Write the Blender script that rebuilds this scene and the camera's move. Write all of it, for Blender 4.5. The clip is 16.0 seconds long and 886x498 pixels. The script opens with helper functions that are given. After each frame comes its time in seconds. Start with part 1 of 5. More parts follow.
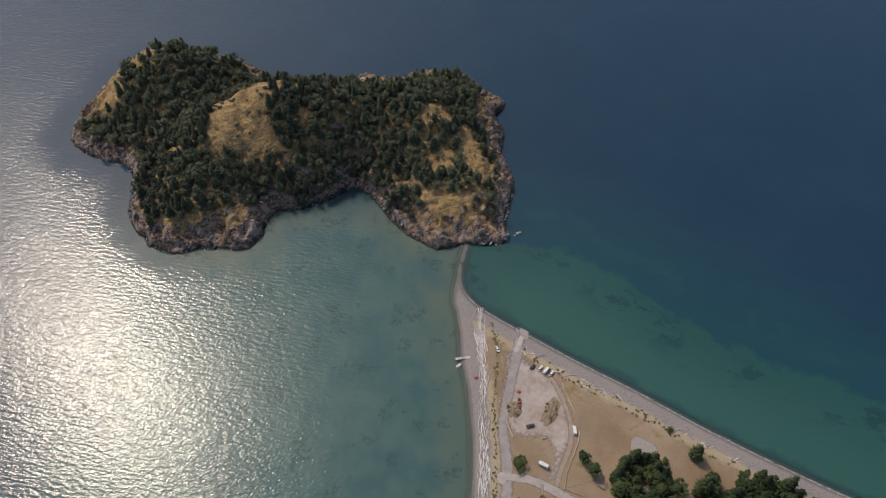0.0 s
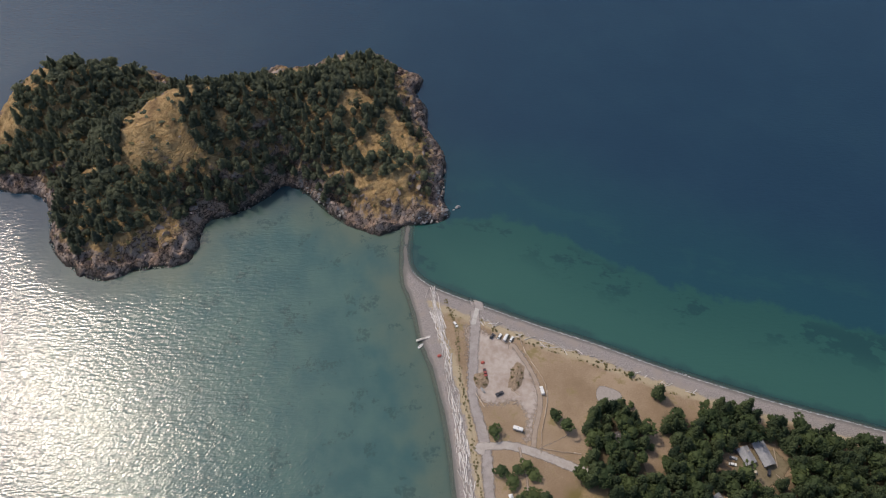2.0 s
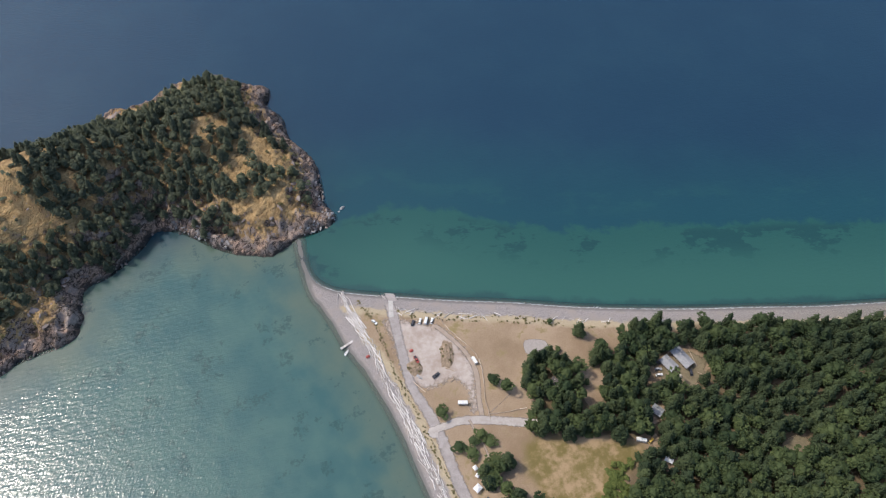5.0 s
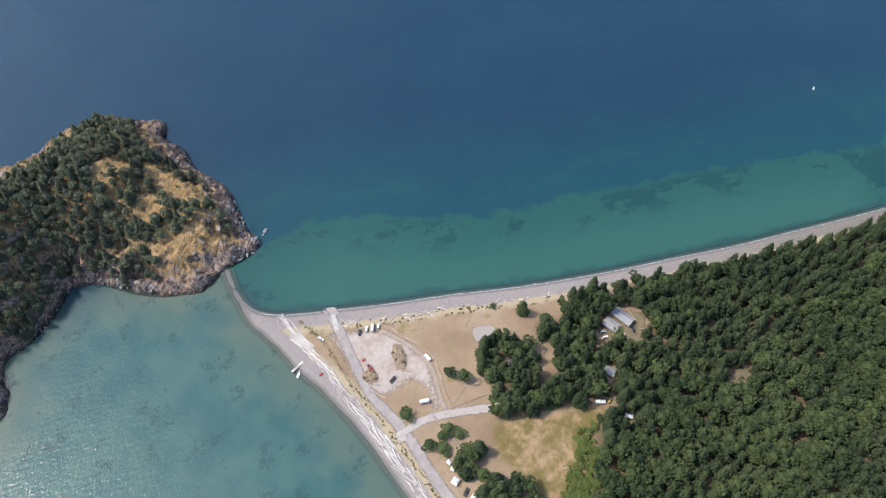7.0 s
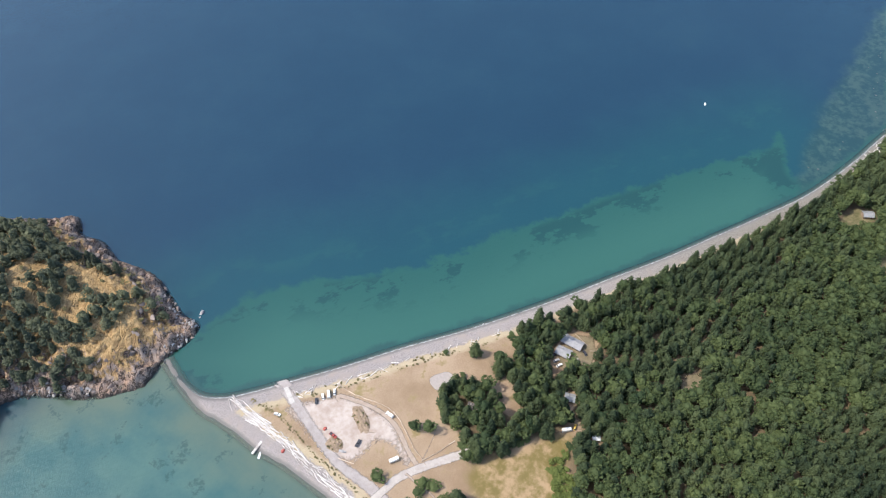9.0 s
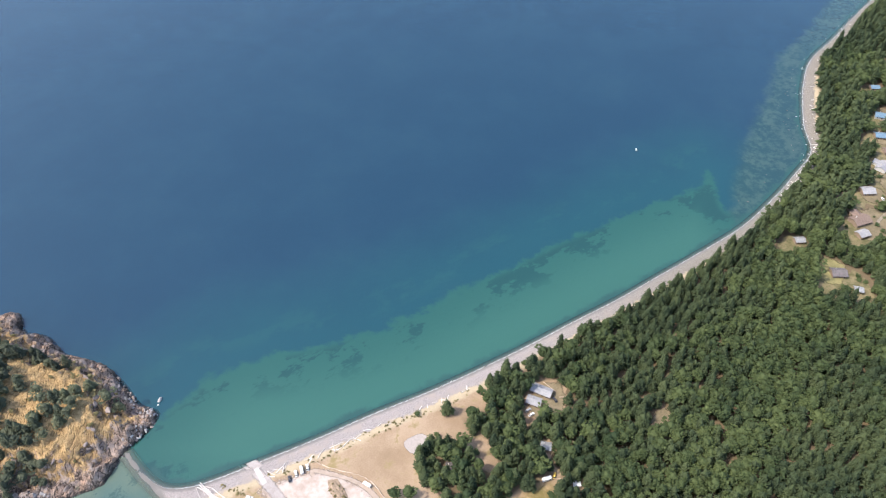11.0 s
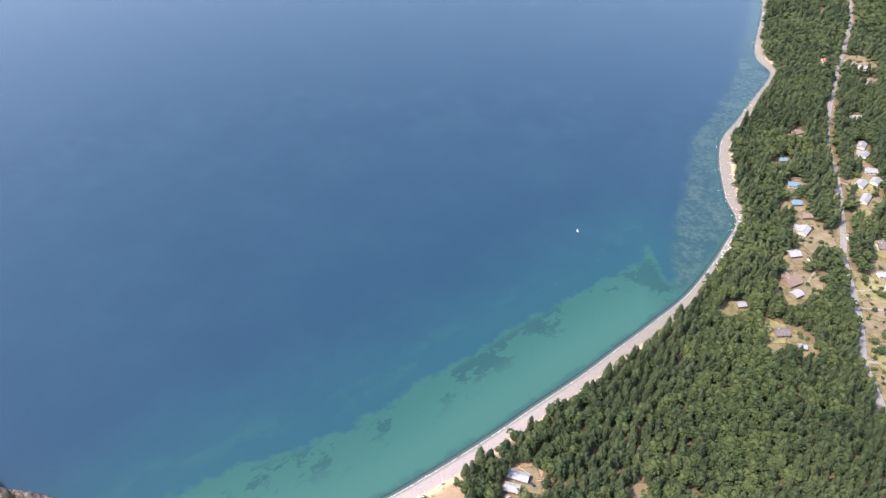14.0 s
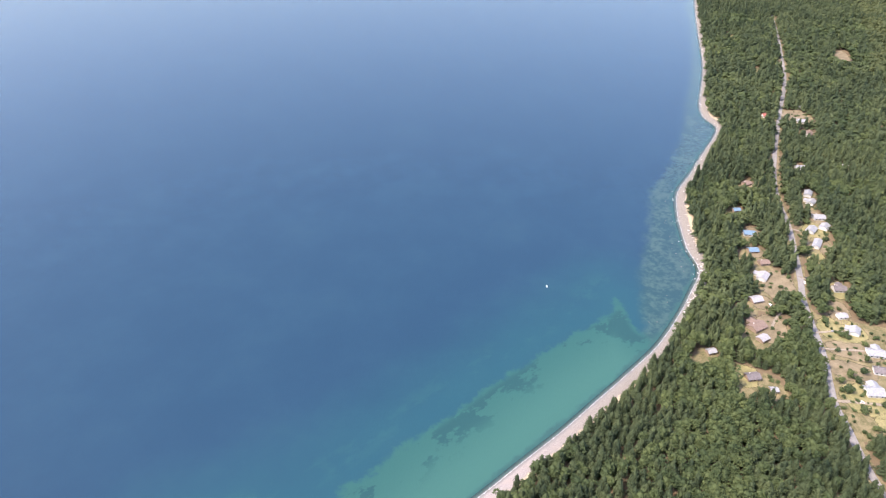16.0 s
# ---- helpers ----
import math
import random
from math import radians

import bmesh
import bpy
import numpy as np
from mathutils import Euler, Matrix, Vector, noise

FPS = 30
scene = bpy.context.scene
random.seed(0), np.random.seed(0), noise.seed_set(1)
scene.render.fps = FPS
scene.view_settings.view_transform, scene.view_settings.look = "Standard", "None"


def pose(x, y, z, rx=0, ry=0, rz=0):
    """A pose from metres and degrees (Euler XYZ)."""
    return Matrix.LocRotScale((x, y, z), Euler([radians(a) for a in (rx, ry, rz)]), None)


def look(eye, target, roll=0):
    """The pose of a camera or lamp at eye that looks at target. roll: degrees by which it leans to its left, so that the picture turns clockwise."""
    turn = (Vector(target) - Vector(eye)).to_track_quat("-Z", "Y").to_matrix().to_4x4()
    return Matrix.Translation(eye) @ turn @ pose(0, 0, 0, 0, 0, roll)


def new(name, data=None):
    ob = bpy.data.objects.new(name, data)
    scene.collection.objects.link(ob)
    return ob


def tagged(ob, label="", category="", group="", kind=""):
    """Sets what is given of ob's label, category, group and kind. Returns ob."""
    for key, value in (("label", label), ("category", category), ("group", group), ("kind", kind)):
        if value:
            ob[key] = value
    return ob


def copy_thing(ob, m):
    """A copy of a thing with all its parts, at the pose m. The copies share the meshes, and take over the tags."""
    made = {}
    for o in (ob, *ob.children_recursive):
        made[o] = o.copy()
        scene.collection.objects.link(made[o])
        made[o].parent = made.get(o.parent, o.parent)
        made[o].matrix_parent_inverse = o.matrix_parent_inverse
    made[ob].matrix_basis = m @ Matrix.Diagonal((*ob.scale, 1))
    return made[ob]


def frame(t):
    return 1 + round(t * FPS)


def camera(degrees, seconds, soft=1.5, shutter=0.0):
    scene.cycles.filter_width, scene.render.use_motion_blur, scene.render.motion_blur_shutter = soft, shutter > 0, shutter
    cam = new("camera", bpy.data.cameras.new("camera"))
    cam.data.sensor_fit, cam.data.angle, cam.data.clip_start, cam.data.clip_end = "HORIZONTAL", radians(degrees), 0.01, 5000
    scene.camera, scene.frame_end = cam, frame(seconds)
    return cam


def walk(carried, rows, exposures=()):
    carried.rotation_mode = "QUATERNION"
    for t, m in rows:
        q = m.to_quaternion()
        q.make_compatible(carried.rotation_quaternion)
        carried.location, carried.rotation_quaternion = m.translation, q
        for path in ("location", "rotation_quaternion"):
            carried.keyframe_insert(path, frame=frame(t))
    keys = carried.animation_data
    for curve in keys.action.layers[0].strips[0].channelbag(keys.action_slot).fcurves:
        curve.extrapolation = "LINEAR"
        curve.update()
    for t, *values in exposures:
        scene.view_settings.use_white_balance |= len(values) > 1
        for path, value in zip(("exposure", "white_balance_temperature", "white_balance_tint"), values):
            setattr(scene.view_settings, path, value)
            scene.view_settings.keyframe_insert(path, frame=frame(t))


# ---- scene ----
# camera and its flight
cam = camera(64.86, 16.0, soft=1.1)
PATH = [
    (0.0, (0.00, 0.00, 408.00), (-0.00, 250.63, 96.26), 0.90),
    (0.5, (-3.03, 0.97, 408.89), (6.55, 248.47, 94.79), 0.67),
    (1.0, (-6.06, 1.94, 409.77), (14.22, 245.86, 93.39), 0.46),
    (1.5, (-9.08, 2.92, 410.65), (21.63, 243.05, 92.22), 0.35),
    (2.0, (-12.11, 3.91, 411.52), (28.61, 239.81, 91.07), 0.20),
    (2.5, (-15.13, 4.91, 412.37), (35.97, 236.06, 89.95), 0.01),
    (3.0, (-18.14, 5.94, 413.20), (43.92, 232.60, 89.52), -0.00),
    (3.5, (-21.16, 7.00, 414.00), (51.95, 229.35, 89.63), -0.14),
    (4.0, (-24.16, 8.10, 414.75), (60.55, 225.56, 89.89), -0.29),
    (6.5, (-39.04, 15.54, 416.80), (100.71, 200.69, 90.94), -0.41),
    (7.0, (-41.98, 17.36, 417.07), (106.88, 195.51, 91.33), -0.41),
    (7.5, (-44.92, 19.21, 417.32), (113.79, 192.47, 93.61), -0.40),
    (8.0, (-47.86, 21.10, 417.56), (123.55, 191.95, 99.09), -0.36),
    (8.5, (-50.79, 23.02, 417.80), (133.74, 190.43, 104.87), -0.36),
    (9.0, (-53.72, 24.97, 418.03), (143.74, 187.88, 110.67), -0.43),
    (11.5, (-67.99, 36.01, 419.01), (180.38, 183.55, 142.35), -0.02),
    (12.0, (-70.48, 38.43, 419.13), (186.54, 183.33, 149.05), 0.06),
    (12.5, (-72.91, 40.86, 419.25), (192.16, 183.31, 155.73), 0.20),
    (13.0, (-75.30, 43.32, 419.37), (197.94, 182.80, 162.69), 0.28),
    (13.5, (-77.64, 45.79, 419.49), (203.44, 182.13, 169.68), 0.35),
    (14.0, (-79.93, 48.28, 419.61), (208.99, 181.62, 177.24), 0.27),
    (14.5, (-82.20, 50.78, 419.74), (214.12, 181.08, 184.76), 0.19),
    (15.0, (-84.45, 53.29, 419.86), (218.91, 180.13, 192.07), 0.24),
    (15.5, (-86.68, 55.81, 419.99), (223.77, 178.76, 199.76), 0.18),
    (16.0, (-88.91, 58.33, 420.12), (228.11, 177.71, 207.40), 0.14),
]
walk(cam, [(t, look(eye, target, roll)) for t, eye, target, roll in PATH],
     exposures=[(0.0, -0.5, 6700, 14), (2.0, -0.3, 6600, 14), (3.5, -0.05, 6400, 13), (7.0, 0.5, 6100, 12), (9.0, 0.77, 6150, 11), (12.5, 1.24, 6350, 17), (16.0, 1.46, 6500, 23)])

# ---- world, sun and exposure ----
SUN = Vector((-0.42, 0.42, 0.80)).normalized()
world = bpy.data.worlds.new("sky")
scene.world = world
world.use_nodes = True
wt = world.node_tree
sky = wt.nodes.new("ShaderNodeTexSky")
sky.sky_type = "NISHITA"
sky.sun_disc = False
sky.sun_elevation = math.asin(SUN.z)
sky.sun_rotation = math.atan2(SUN.x, SUN.y)
sky.air_density, sky.dust_density, sky.ozone_density = 1.2, 3.0, 1.8
wt.links.new(sky.outputs[0], wt.nodes["Background"].inputs[0])
wt.nodes["Background"].inputs[1].default_value = 0.15
sun_data = bpy.data.lights.new("sun", "SUN")
sun_data.energy, sun_data.angle, sun_data.color = 2.4, radians(0.5), (1.0, 0.91, 0.75)
sun = new("sun", sun_data)
sun.matrix_world = look(SUN * 900, (0, 0, 0))

# ---- materials ----
def shader(name, rough=0.9, spec=0.3):
    m = bpy.data.materials.new(name)
    m.use_nodes = True
    p = m.node_tree.nodes["Principled BSDF"]
    p.inputs["Roughness"].default_value = rough
    p.inputs["Specular IOR Level"].default_value = spec
    return m, m.node_tree, p


def node(tree, kind, **values):
    n = tree.nodes.new("ShaderNode" + kind)
    for k, v in values.items():
        n.inputs[k].default_value = v
    return n


def noise_of(tree, scale, detail=4.0, rough=0.6, vec=None):
    n = node(tree, "TexNoise", Scale=scale, Detail=detail, Roughness=rough)
    if vec is None:
        vec = node(tree, "NewGeometry").outputs["Position"]
    tree.links.new(vec, n.inputs["Vector"])
    return n.outputs["Fac"]


def calc(tree, op, a, b=0.0, c=0.0, clamp=False):
    n = tree.nodes.new("ShaderNodeMath")
    n.operation, n.use_clamp = op, clamp
    for i, v in enumerate((a, b, c)):
        if isinstance(v, (int, float)):
            n.inputs[i].default_value = v
        else:
            tree.links.new(v, n.inputs[i])
    return n.outputs[0]


def step(tree, v, lo, hi):
    n = tree.nodes.new("ShaderNodeMapRange")
    n.interpolation_type = "SMOOTHSTEP"
    n.inputs["From Min"].default_value, n.inputs["From Max"].default_value = lo, hi
    tree.links.new(v, n.inputs["Value"])
    return n.outputs[0]


def mix(tree, fac, a, b):
    n = tree.nodes.new("ShaderNodeMix")
    n.data_type = "RGBA"
    for sock, v in ((n.inputs[0], fac), (n.inputs[6], a), (n.inputs[7], b)):
        if isinstance(v, (int, float)):
            sock.default_value = v
        elif isinstance(v, tuple):
            sock.default_value = (*v, 1.0)
        else:
            tree.links.new(v, sock)
    return n.outputs[2]


def attribute(tree, name):
    n = tree.nodes.new("ShaderNodeAttribute")
    n.attribute_name = name
    return n.outputs["Fac"]


def relief(tree, p, height, strength, dist):
    b = node(tree, "Bump", Strength=strength, Distance=dist)
    tree.links.new(height, b.inputs["Height"])
    tree.links.new(b.outputs[0], p.inputs["Normal"])


def plain(name, dark, light, scale=1.5, rough=0.85, bump=0.3, dist=0.05, metal=0.0, spec=0.3, vary=0.0):
    """A surface between two colours, with grain at two scales."""
    m, t, p = shader(name, rough, spec)
    co = node(t, "TexCoord").outputs["Object"]
    f = calc(t, "ADD", calc(t, "MULTIPLY", noise_of(t, scale, 5, 0.65, co), 0.65), calc(t, "MULTIPLY", noise_of(t, scale * 7, 3, 0.6, co), 0.35))
    if vary:
        rnd = t.nodes.new("ShaderNodeObjectInfo").outputs["Random"]
        f = calc(t, "ADD", f, calc(t, "MULTIPLY_ADD", rnd, vary, -vary / 2))
    c = mix(t, step(t, f, 0.3, 0.7), dark, light)
    t.links.new(c, p.inputs["Base Color"])
    p.inputs["Metallic"].default_value = metal
    if bump:
        relief(t, p, noise_of(t, scale * 5, 4, 0.6, co), bump, dist)
    return m


def foliage(name, dark, light, single, thin=0.35):
    """Leaves that let some light through: a tint per tree, a little change from clump to clump."""
    m, t, p = shader(name, 0.75, 0.2)
    isl = node(t, "NewGeometry").outputs["Random Per Island"]
    tree_rnd = t.nodes.new("ShaderNodeObjectInfo").outputs["Random"] if single else attribute(t, "tint")
    f = calc(t, "ADD", calc(t, "MULTIPLY", isl, 0.2), calc(t, "MULTIPLY", tree_rnd, 0.75))
    c = mix(t, f, dark, light)
    t.links.new(c, p.inputs["Base Color"])
    if thin:
        glow, both = t.nodes.new("ShaderNodeBsdfTranslucent"), node(t, "MixShader", Fac=thin)
        t.links.new(c, glow.inputs["Color"])
        t.links.new(p.outputs[0], both.inputs[1])
        t.links.new(glow.outputs[0], both.inputs[2])
        t.links.new(both.outputs[0], t.nodes["Material Output"].inputs["Surface"])
    return m


def soften(m, wide):
    """Lets the rim of a patch of ground thin out raggedly."""
    t = m.node_tree
    p, out = t.nodes["Principled BSDF"], t.nodes["Material Output"]
    gone, both = t.nodes.new("ShaderNodeBsdfTransparent"), t.nodes.new("ShaderNodeMixShader")
    rim = calc(t, "MULTIPLY_ADD", noise_of(t, 0.5, 4, 0.7), wide * 1.8, calc(t, "ADD", attribute(t, "rim"), -wide * 0.9))
    t.links.new(step(t, rim, 0.0, wide), both.inputs[0])
    t.links.new(gone.outputs[0], both.inputs[1])
    t.links.new(p.outputs[0], both.inputs[2])
    t.links.new(both.outputs[0], out.inputs["Surface"])


FIR_D, FIR_L = (0.028, 0.048, 0.028), (0.112, 0.142, 0.062)
LEAF_D, LEAF_L = (0.034, 0.058, 0.027), (0.12, 0.152, 0.056)
m_fir = foliage("fir_needles", FIR_D, FIR_L, True)
m_leaf = foliage("broad_leaves", LEAF_D, LEAF_L, True)
m_fir_many = foliage("fir_needles_many", FIR_D, FIR_L, False)
m_leaf_many = foliage("broad_leaves_many", LEAF_D, LEAF_L, False)
m_isle_many = foliage("island_needles", (0.058, 0.074, 0.057), (0.19, 0.205, 0.12), False)
m_bright = foliage("bright_leaves", (0.07, 0.1, 0.025), (0.19, 0.22, 0.065), False)
m_young = foliage("young_leaves", (0.045, 0.066, 0.03), (0.13, 0.15, 0.06), False)
m_scrub = foliage("scrub_leaves", (0.11, 0.1, 0.045), (0.28, 0.24, 0.12), False)
m_bark = plain("bark", (0.06, 0.045, 0.035), (0.16, 0.12, 0.09), 2.0)
m_drift = plain("driftwood", (0.44, 0.4, 0.37), (0.74, 0.7, 0.67), 1.2, 0.85, 0.4, 0.03, vary=0.5)
m_log = plain("weathered_log", (0.38, 0.3, 0.23), (0.6, 0.5, 0.4), 1.2, 0.85, 0.4, 0.03, vary=0.4)
m_road = plain("grey_gravel_road", (0.27, 0.24, 0.225), (0.4, 0.36, 0.34), 0.2, 0.95, 0.3, 0.03)
m_lane = plain("pale_gravel_lane", (0.34, 0.3, 0.27), (0.48, 0.435, 0.4), 0.2, 0.95, 0.3, 0.03)
m_track = plain("dirt_track", (0.28, 0.22, 0.175), (0.4, 0.33, 0.27), 0.3, 0.95, 0.3, 0.03)
m_drive = plain("dusty_driveway", (0.2, 0.17, 0.13), (0.3, 0.26, 0.2), 0.3, 0.95, 0.3, 0.03)
m_asphalt = plain("worn_asphalt", (0.17, 0.165, 0.16), (0.27, 0.26, 0.25), 0.3, 0.9, 0.2, 0.02)
m_lot = plain("gravel_lot", (0.32, 0.25, 0.2), (0.5, 0.44, 0.4), 0.045, 0.95, 0.3, 0.03)
m_concrete = plain("old_concrete", (0.38, 0.36, 0.33), (0.56, 0.53, 0.5), 0.6, 0.85, 0.2, 0.02)
m_pad = plain("grey_court", (0.29, 0.255, 0.235), (0.39, 0.35, 0.32), 0.4, 0.9, 0.1, 0.02)
m_yard = plain("dry_yard", (0.125, 0.105, 0.062), (0.24, 0.195, 0.125), 0.12, 0.95, 0.3, 0.05)
m_lawn = plain("dry_lawn", (0.14, 0.14, 0.06), (0.29, 0.25, 0.12), 0.1, 0.95, 0.3, 0.05)
m_meadow = plain("meadow_grass", (0.2, 0.19, 0.08), (0.46, 0.36, 0.23), 0.055, 0.95, 0.3, 0.08)
m_mound = plain("dirt_and_brush", (0.17, 0.13, 0.09), (0.36, 0.27, 0.19), 0.5, 0.95, 0.6, 0.2)
m_white = plain("white_paint", (0.68, 0.68, 0.67), (0.82, 0.82, 0.8), 0.8, 0.45, 0.05, 0.01, spec=0.5)
m_grey_paint = plain("grey_paint", (0.3, 0.31, 0.33), (0.4, 0.41, 0.43), 0.8, 0.4, 0.05, 0.01, spec=0.5)
m_dark_paint = plain("dark_paint", (0.03, 0.03, 0.035), (0.07, 0.07, 0.08), 0.8, 0.35, 0.05, 0.01, spec=0.5)
m_red = plain("red_paint", (0.3, 0.05, 0.04), (0.42, 0.09, 0.07), 0.8, 0.5, 0.05, 0.01, spec=0.5)
m_tan = plain("tan_paint", (0.5, 0.44, 0.33), (0.62, 0.56, 0.44), 0.8, 0.5, 0.05, 0.01)
m_yellow = plain("yellow_paint", (0.6, 0.38, 0.06), (0.72, 0.5, 0.12), 0.8, 0.5, 0.05, 0.01)
m_tyre = plain("tyre_rubber", (0.02, 0.02, 0.02), (0.04, 0.04, 0.04), 3, 0.9)
m_glass = plain("dark_window_glass", (0.02, 0.025, 0.03), (0.04, 0.05, 0.06), 1, 0.08, 0.0, spec=0.6)
m_roof_grey = plain("grey_shingles", (0.24, 0.24, 0.25), (0.36, 0.36, 0.37), 0.7, 0.85, 0.4, 0.05)
m_roof_dark = plain("dark_shingles", (0.1, 0.09, 0.09), (0.19, 0.17, 0.17), 0.7, 0.85, 0.4, 0.05)
m_roof_light = plain("pale_metal_roof", (0.2, 0.21, 0.22), (0.34, 0.35, 0.36), 0.5, 0.5, 0.1, 0.02)
m_roof_blue = plain("blue_metal_roof", (0.1, 0.17, 0.24), (0.17, 0.26, 0.34), 0.5, 0.5, 0.1, 0.02)
m_roof_brown = plain("brown_shingles", (0.15, 0.11, 0.09), (0.25, 0.185, 0.15), 0.7, 0.85, 0.4, 0.05)
m_roof_red = plain("red_roof", (0.34, 0.1, 0.08), (0.45, 0.15, 0.12), 0.5, 0.6, 0.1, 0.02)
m_wall_wood = plain("cedar_siding", (0.2, 0.15, 0.11), (0.32, 0.25, 0.19), 1.0, 0.8)
m_wall_white = plain("white_siding", (0.48, 0.48, 0.46), (0.6, 0.6, 0.58), 1.0, 0.7)
m_tarp = plain("white_tarp", (0.66, 0.66, 0.66), (0.8, 0.8, 0.8), 0.8, 0.6)

for m, wide in ((m_road, 2.0), (m_lane, 1.3), (m_track, 0.9), (m_drive, 0.7), (m_lot, 6.0), (m_yard, 2.2), (m_lawn, 2.5), (m_asphalt, 0.3), (m_pad, 0.6)):
    soften(m, wide)

# ---- plan: shores ----
COAST = [(19.2, 334), (15.9, 320), (13, 306), (14, 292), (22, 279), (37, 267), (60, 252), (93, 231), (127, 211), (161, 189), (197, 168), (234, 148), (274, 128), (315, 107),
         (357, 88), (401, 68), (451, 47), (505, 33), (548, 25), (595, 19), (635, 34), (680, 45), (715, 52), (775, 57), (840, 45), (920, 32), (985, 21),
         (1029, 20), (1097, 48), (1336, 56), (1637, 85), (1930, 110), (2700, 160), (4200, 240)]
COAST_BACK = [(6000, 300), (6000, -5000), (-900, -5000), (-60, -500), (5, 0), (15, 80), (18, 122), (20, 156), (20, 182), (18, 211), (14, 232),
              (13, 251), (11, 269), (9, 278), (9, 289), (10.8, 304), (13.8, 320), (17.0, 334)]
ISLAND = [(20, 333), (37, 333), (50, 338), (47, 352), (54, 382), (54, 407), (47, 434), (51, 459), (44, 478), (53, 497), (33, 512), (18, 534), (-15, 536),
          (-46, 531), (-72, 530), (-97, 520), (-126, 508), (-146, 499), (-163, 528), (-184, 545), (-206, 552), (-240, 556), (-270, 557), (-294, 547),
          (-304, 521), (-308, 498), (-318, 478), (-320, 457)]
ISLAND_BACK = [(-316, 442), (-302, 427), (-283, 418), (-262, 412), (-250, 394), (-245, 363), (-236, 346), (-215, 325), (-199, 320), (-183, 325),
               (-154, 325), (-141, 334), (-137, 351), (-131, 364), (-113, 366), (-88, 379), (-73, 391), (-56, 379), (-42, 359), (-28, 343), (-10, 332), (7, 331)]
SHELF = [(20, 345), (49, 333), (75, 331), (100, 325), (124, 309), (140, 292), (174, 263), (216, 237), (254, 222), (294, 201), (340, 180), (381, 158),
         (424, 134), (466, 109), (488, 97), (514, 98), (486, 78), (462, 62), (450, 0), (100, 120), (0, 200), (8, 300)]
REEF = [(452, 55), (478, 64), (513, 73), (585, 80), (698, 86), (769, 92), (843, 78), (983, 70), (1098, 74), (1336, 80), (1637, 104), (1930, 128),
        (1930, 0), (452, 0)]


def curve_round(points, per=4, closed=True):
    """A smooth closed line through the points."""
    p = np.array(points, float)
    a, b, c, d = np.roll(p, 1, 0), p, np.roll(p, -1, 0), np.roll(p, -2, 0)
    t = (np.arange(per) / per)[None, :, None]
    a, b, c, d = (v[:, None, :] for v in (a, b, c, d))
    q = 0.5 * (2 * b + (c - a) * t + (2 * a - 5 * b + 4 * c - d) * t ** 2 + (3 * b - a - 3 * c + d) * t ** 3)
    q = q.reshape(-1, 2)
    return q if closed else q[:(len(points) - 1) * per + 1]


def signed(poly, pts):
    """Metres inside (positive) or outside (negative) of a closed line."""
    out = np.empty(len(pts))
    poly, pts = poly.astype(np.float32), pts.astype(np.float32)
    a, b = poly, np.roll(poly, -1, 0)
    ab = b - a
    l2 = (ab ** 2).sum(1) + 1e-9
    for i in range(0, len(pts), 4000):
        p = pts[i:i + 4000, None, :]
        ap = p - a
        t = np.clip((ap * ab).sum(2) / l2, 0, 1)[..., None]
        dist = np.sqrt(((ap - t * ab) ** 2).sum(2).min(1))
        cross = ((a[:, 1] > p[..., 1]) != (b[:, 1] > p[..., 1])) & (p[..., 0] < ab[:, 0] * (p[..., 1] - a[:, 1]) / np.where(ab[:, 1] == 0, 1e-9, ab[:, 1]) + a[:, 0])
        out[i:i + 4000] = np.where(cross.sum(1) % 2 == 1, dist, -dist)
    return out


def hash_grid(ix, iy, seed):
    n = (ix * 374761393 + iy * 668265263 + seed * 1442695041).astype(np.int64)
    n = (n ^ (n >> 13)) * 1274126177
    return ((n ^ (n >> 16)) & 0xFFFF) / 65535.0


def bumps(pts, size, octaves=4, seed=1):
    """Smooth random heights, about -1 to 1."""
    total, amp, norm = np.zeros(len(pts)), 1.0, 0.0
    for o in range(octaves):
        q = pts / size * 2 ** o + 37.7 * o
        i = np.floor(q).astype(np.int64)
        f = q - i
        f = f * f * (3 - 2 * f)
        h = [hash_grid(i[:, 0] + dx, i[:, 1] + dy, seed + o) for dx, dy in ((0, 0), (1, 0), (0, 1), (1, 1))]
        total += amp * ((h[0] * (1 - f[:, 0]) + h[1] * f[:, 0]) * (1 - f[:, 1]) + (h[2] * (1 - f[:, 0]) + h[3] * f[:, 0]) * f[:, 1])
        norm += amp
        amp *= 0.5
    return total / norm * 2 - 1


def ease(v, lo, hi):
    t = np.clip((v - lo) / (hi - lo), 0, 1)
    return t * t * (3 - 2 * t)


coast = np.concatenate([curve_round(COAST + COAST_BACK)])
isle = curve_round(ISLAND + ISLAND_BACK)
shelf = curve_round(SHELF)
reef = curve_round(REEF)


def land_height(pts, d=None):
    d = signed(coast, pts) if d is None else d
    up = 2.3 * (1 - np.exp(-np.maximum(d, 0) / 6.0)) + 2.0 * ease(pts[:, 0], 210, 420) * ease(d, 8, 60)
    up = up + 0.25 * bumps(pts, 25, 3, 5) * ease(d, 3, 20)
    down = np.maximum(d * 0.13, -14.0)
    return np.where(d > 0, up, down)


HILLS = [(-138, 440, 58, 40, 40), (-172, 414, 49, 36, 40), (-95, 440, 46, 44, 45), (-30, 445, 36, 50, 50), (20, 420, 24, 30, 60), (-245, 497, 43, 56, 46), (-195, 378, 25, 45, 40),
         (-10, 375, 14, 40, 30), (0, 495, 20, 40, 25)]


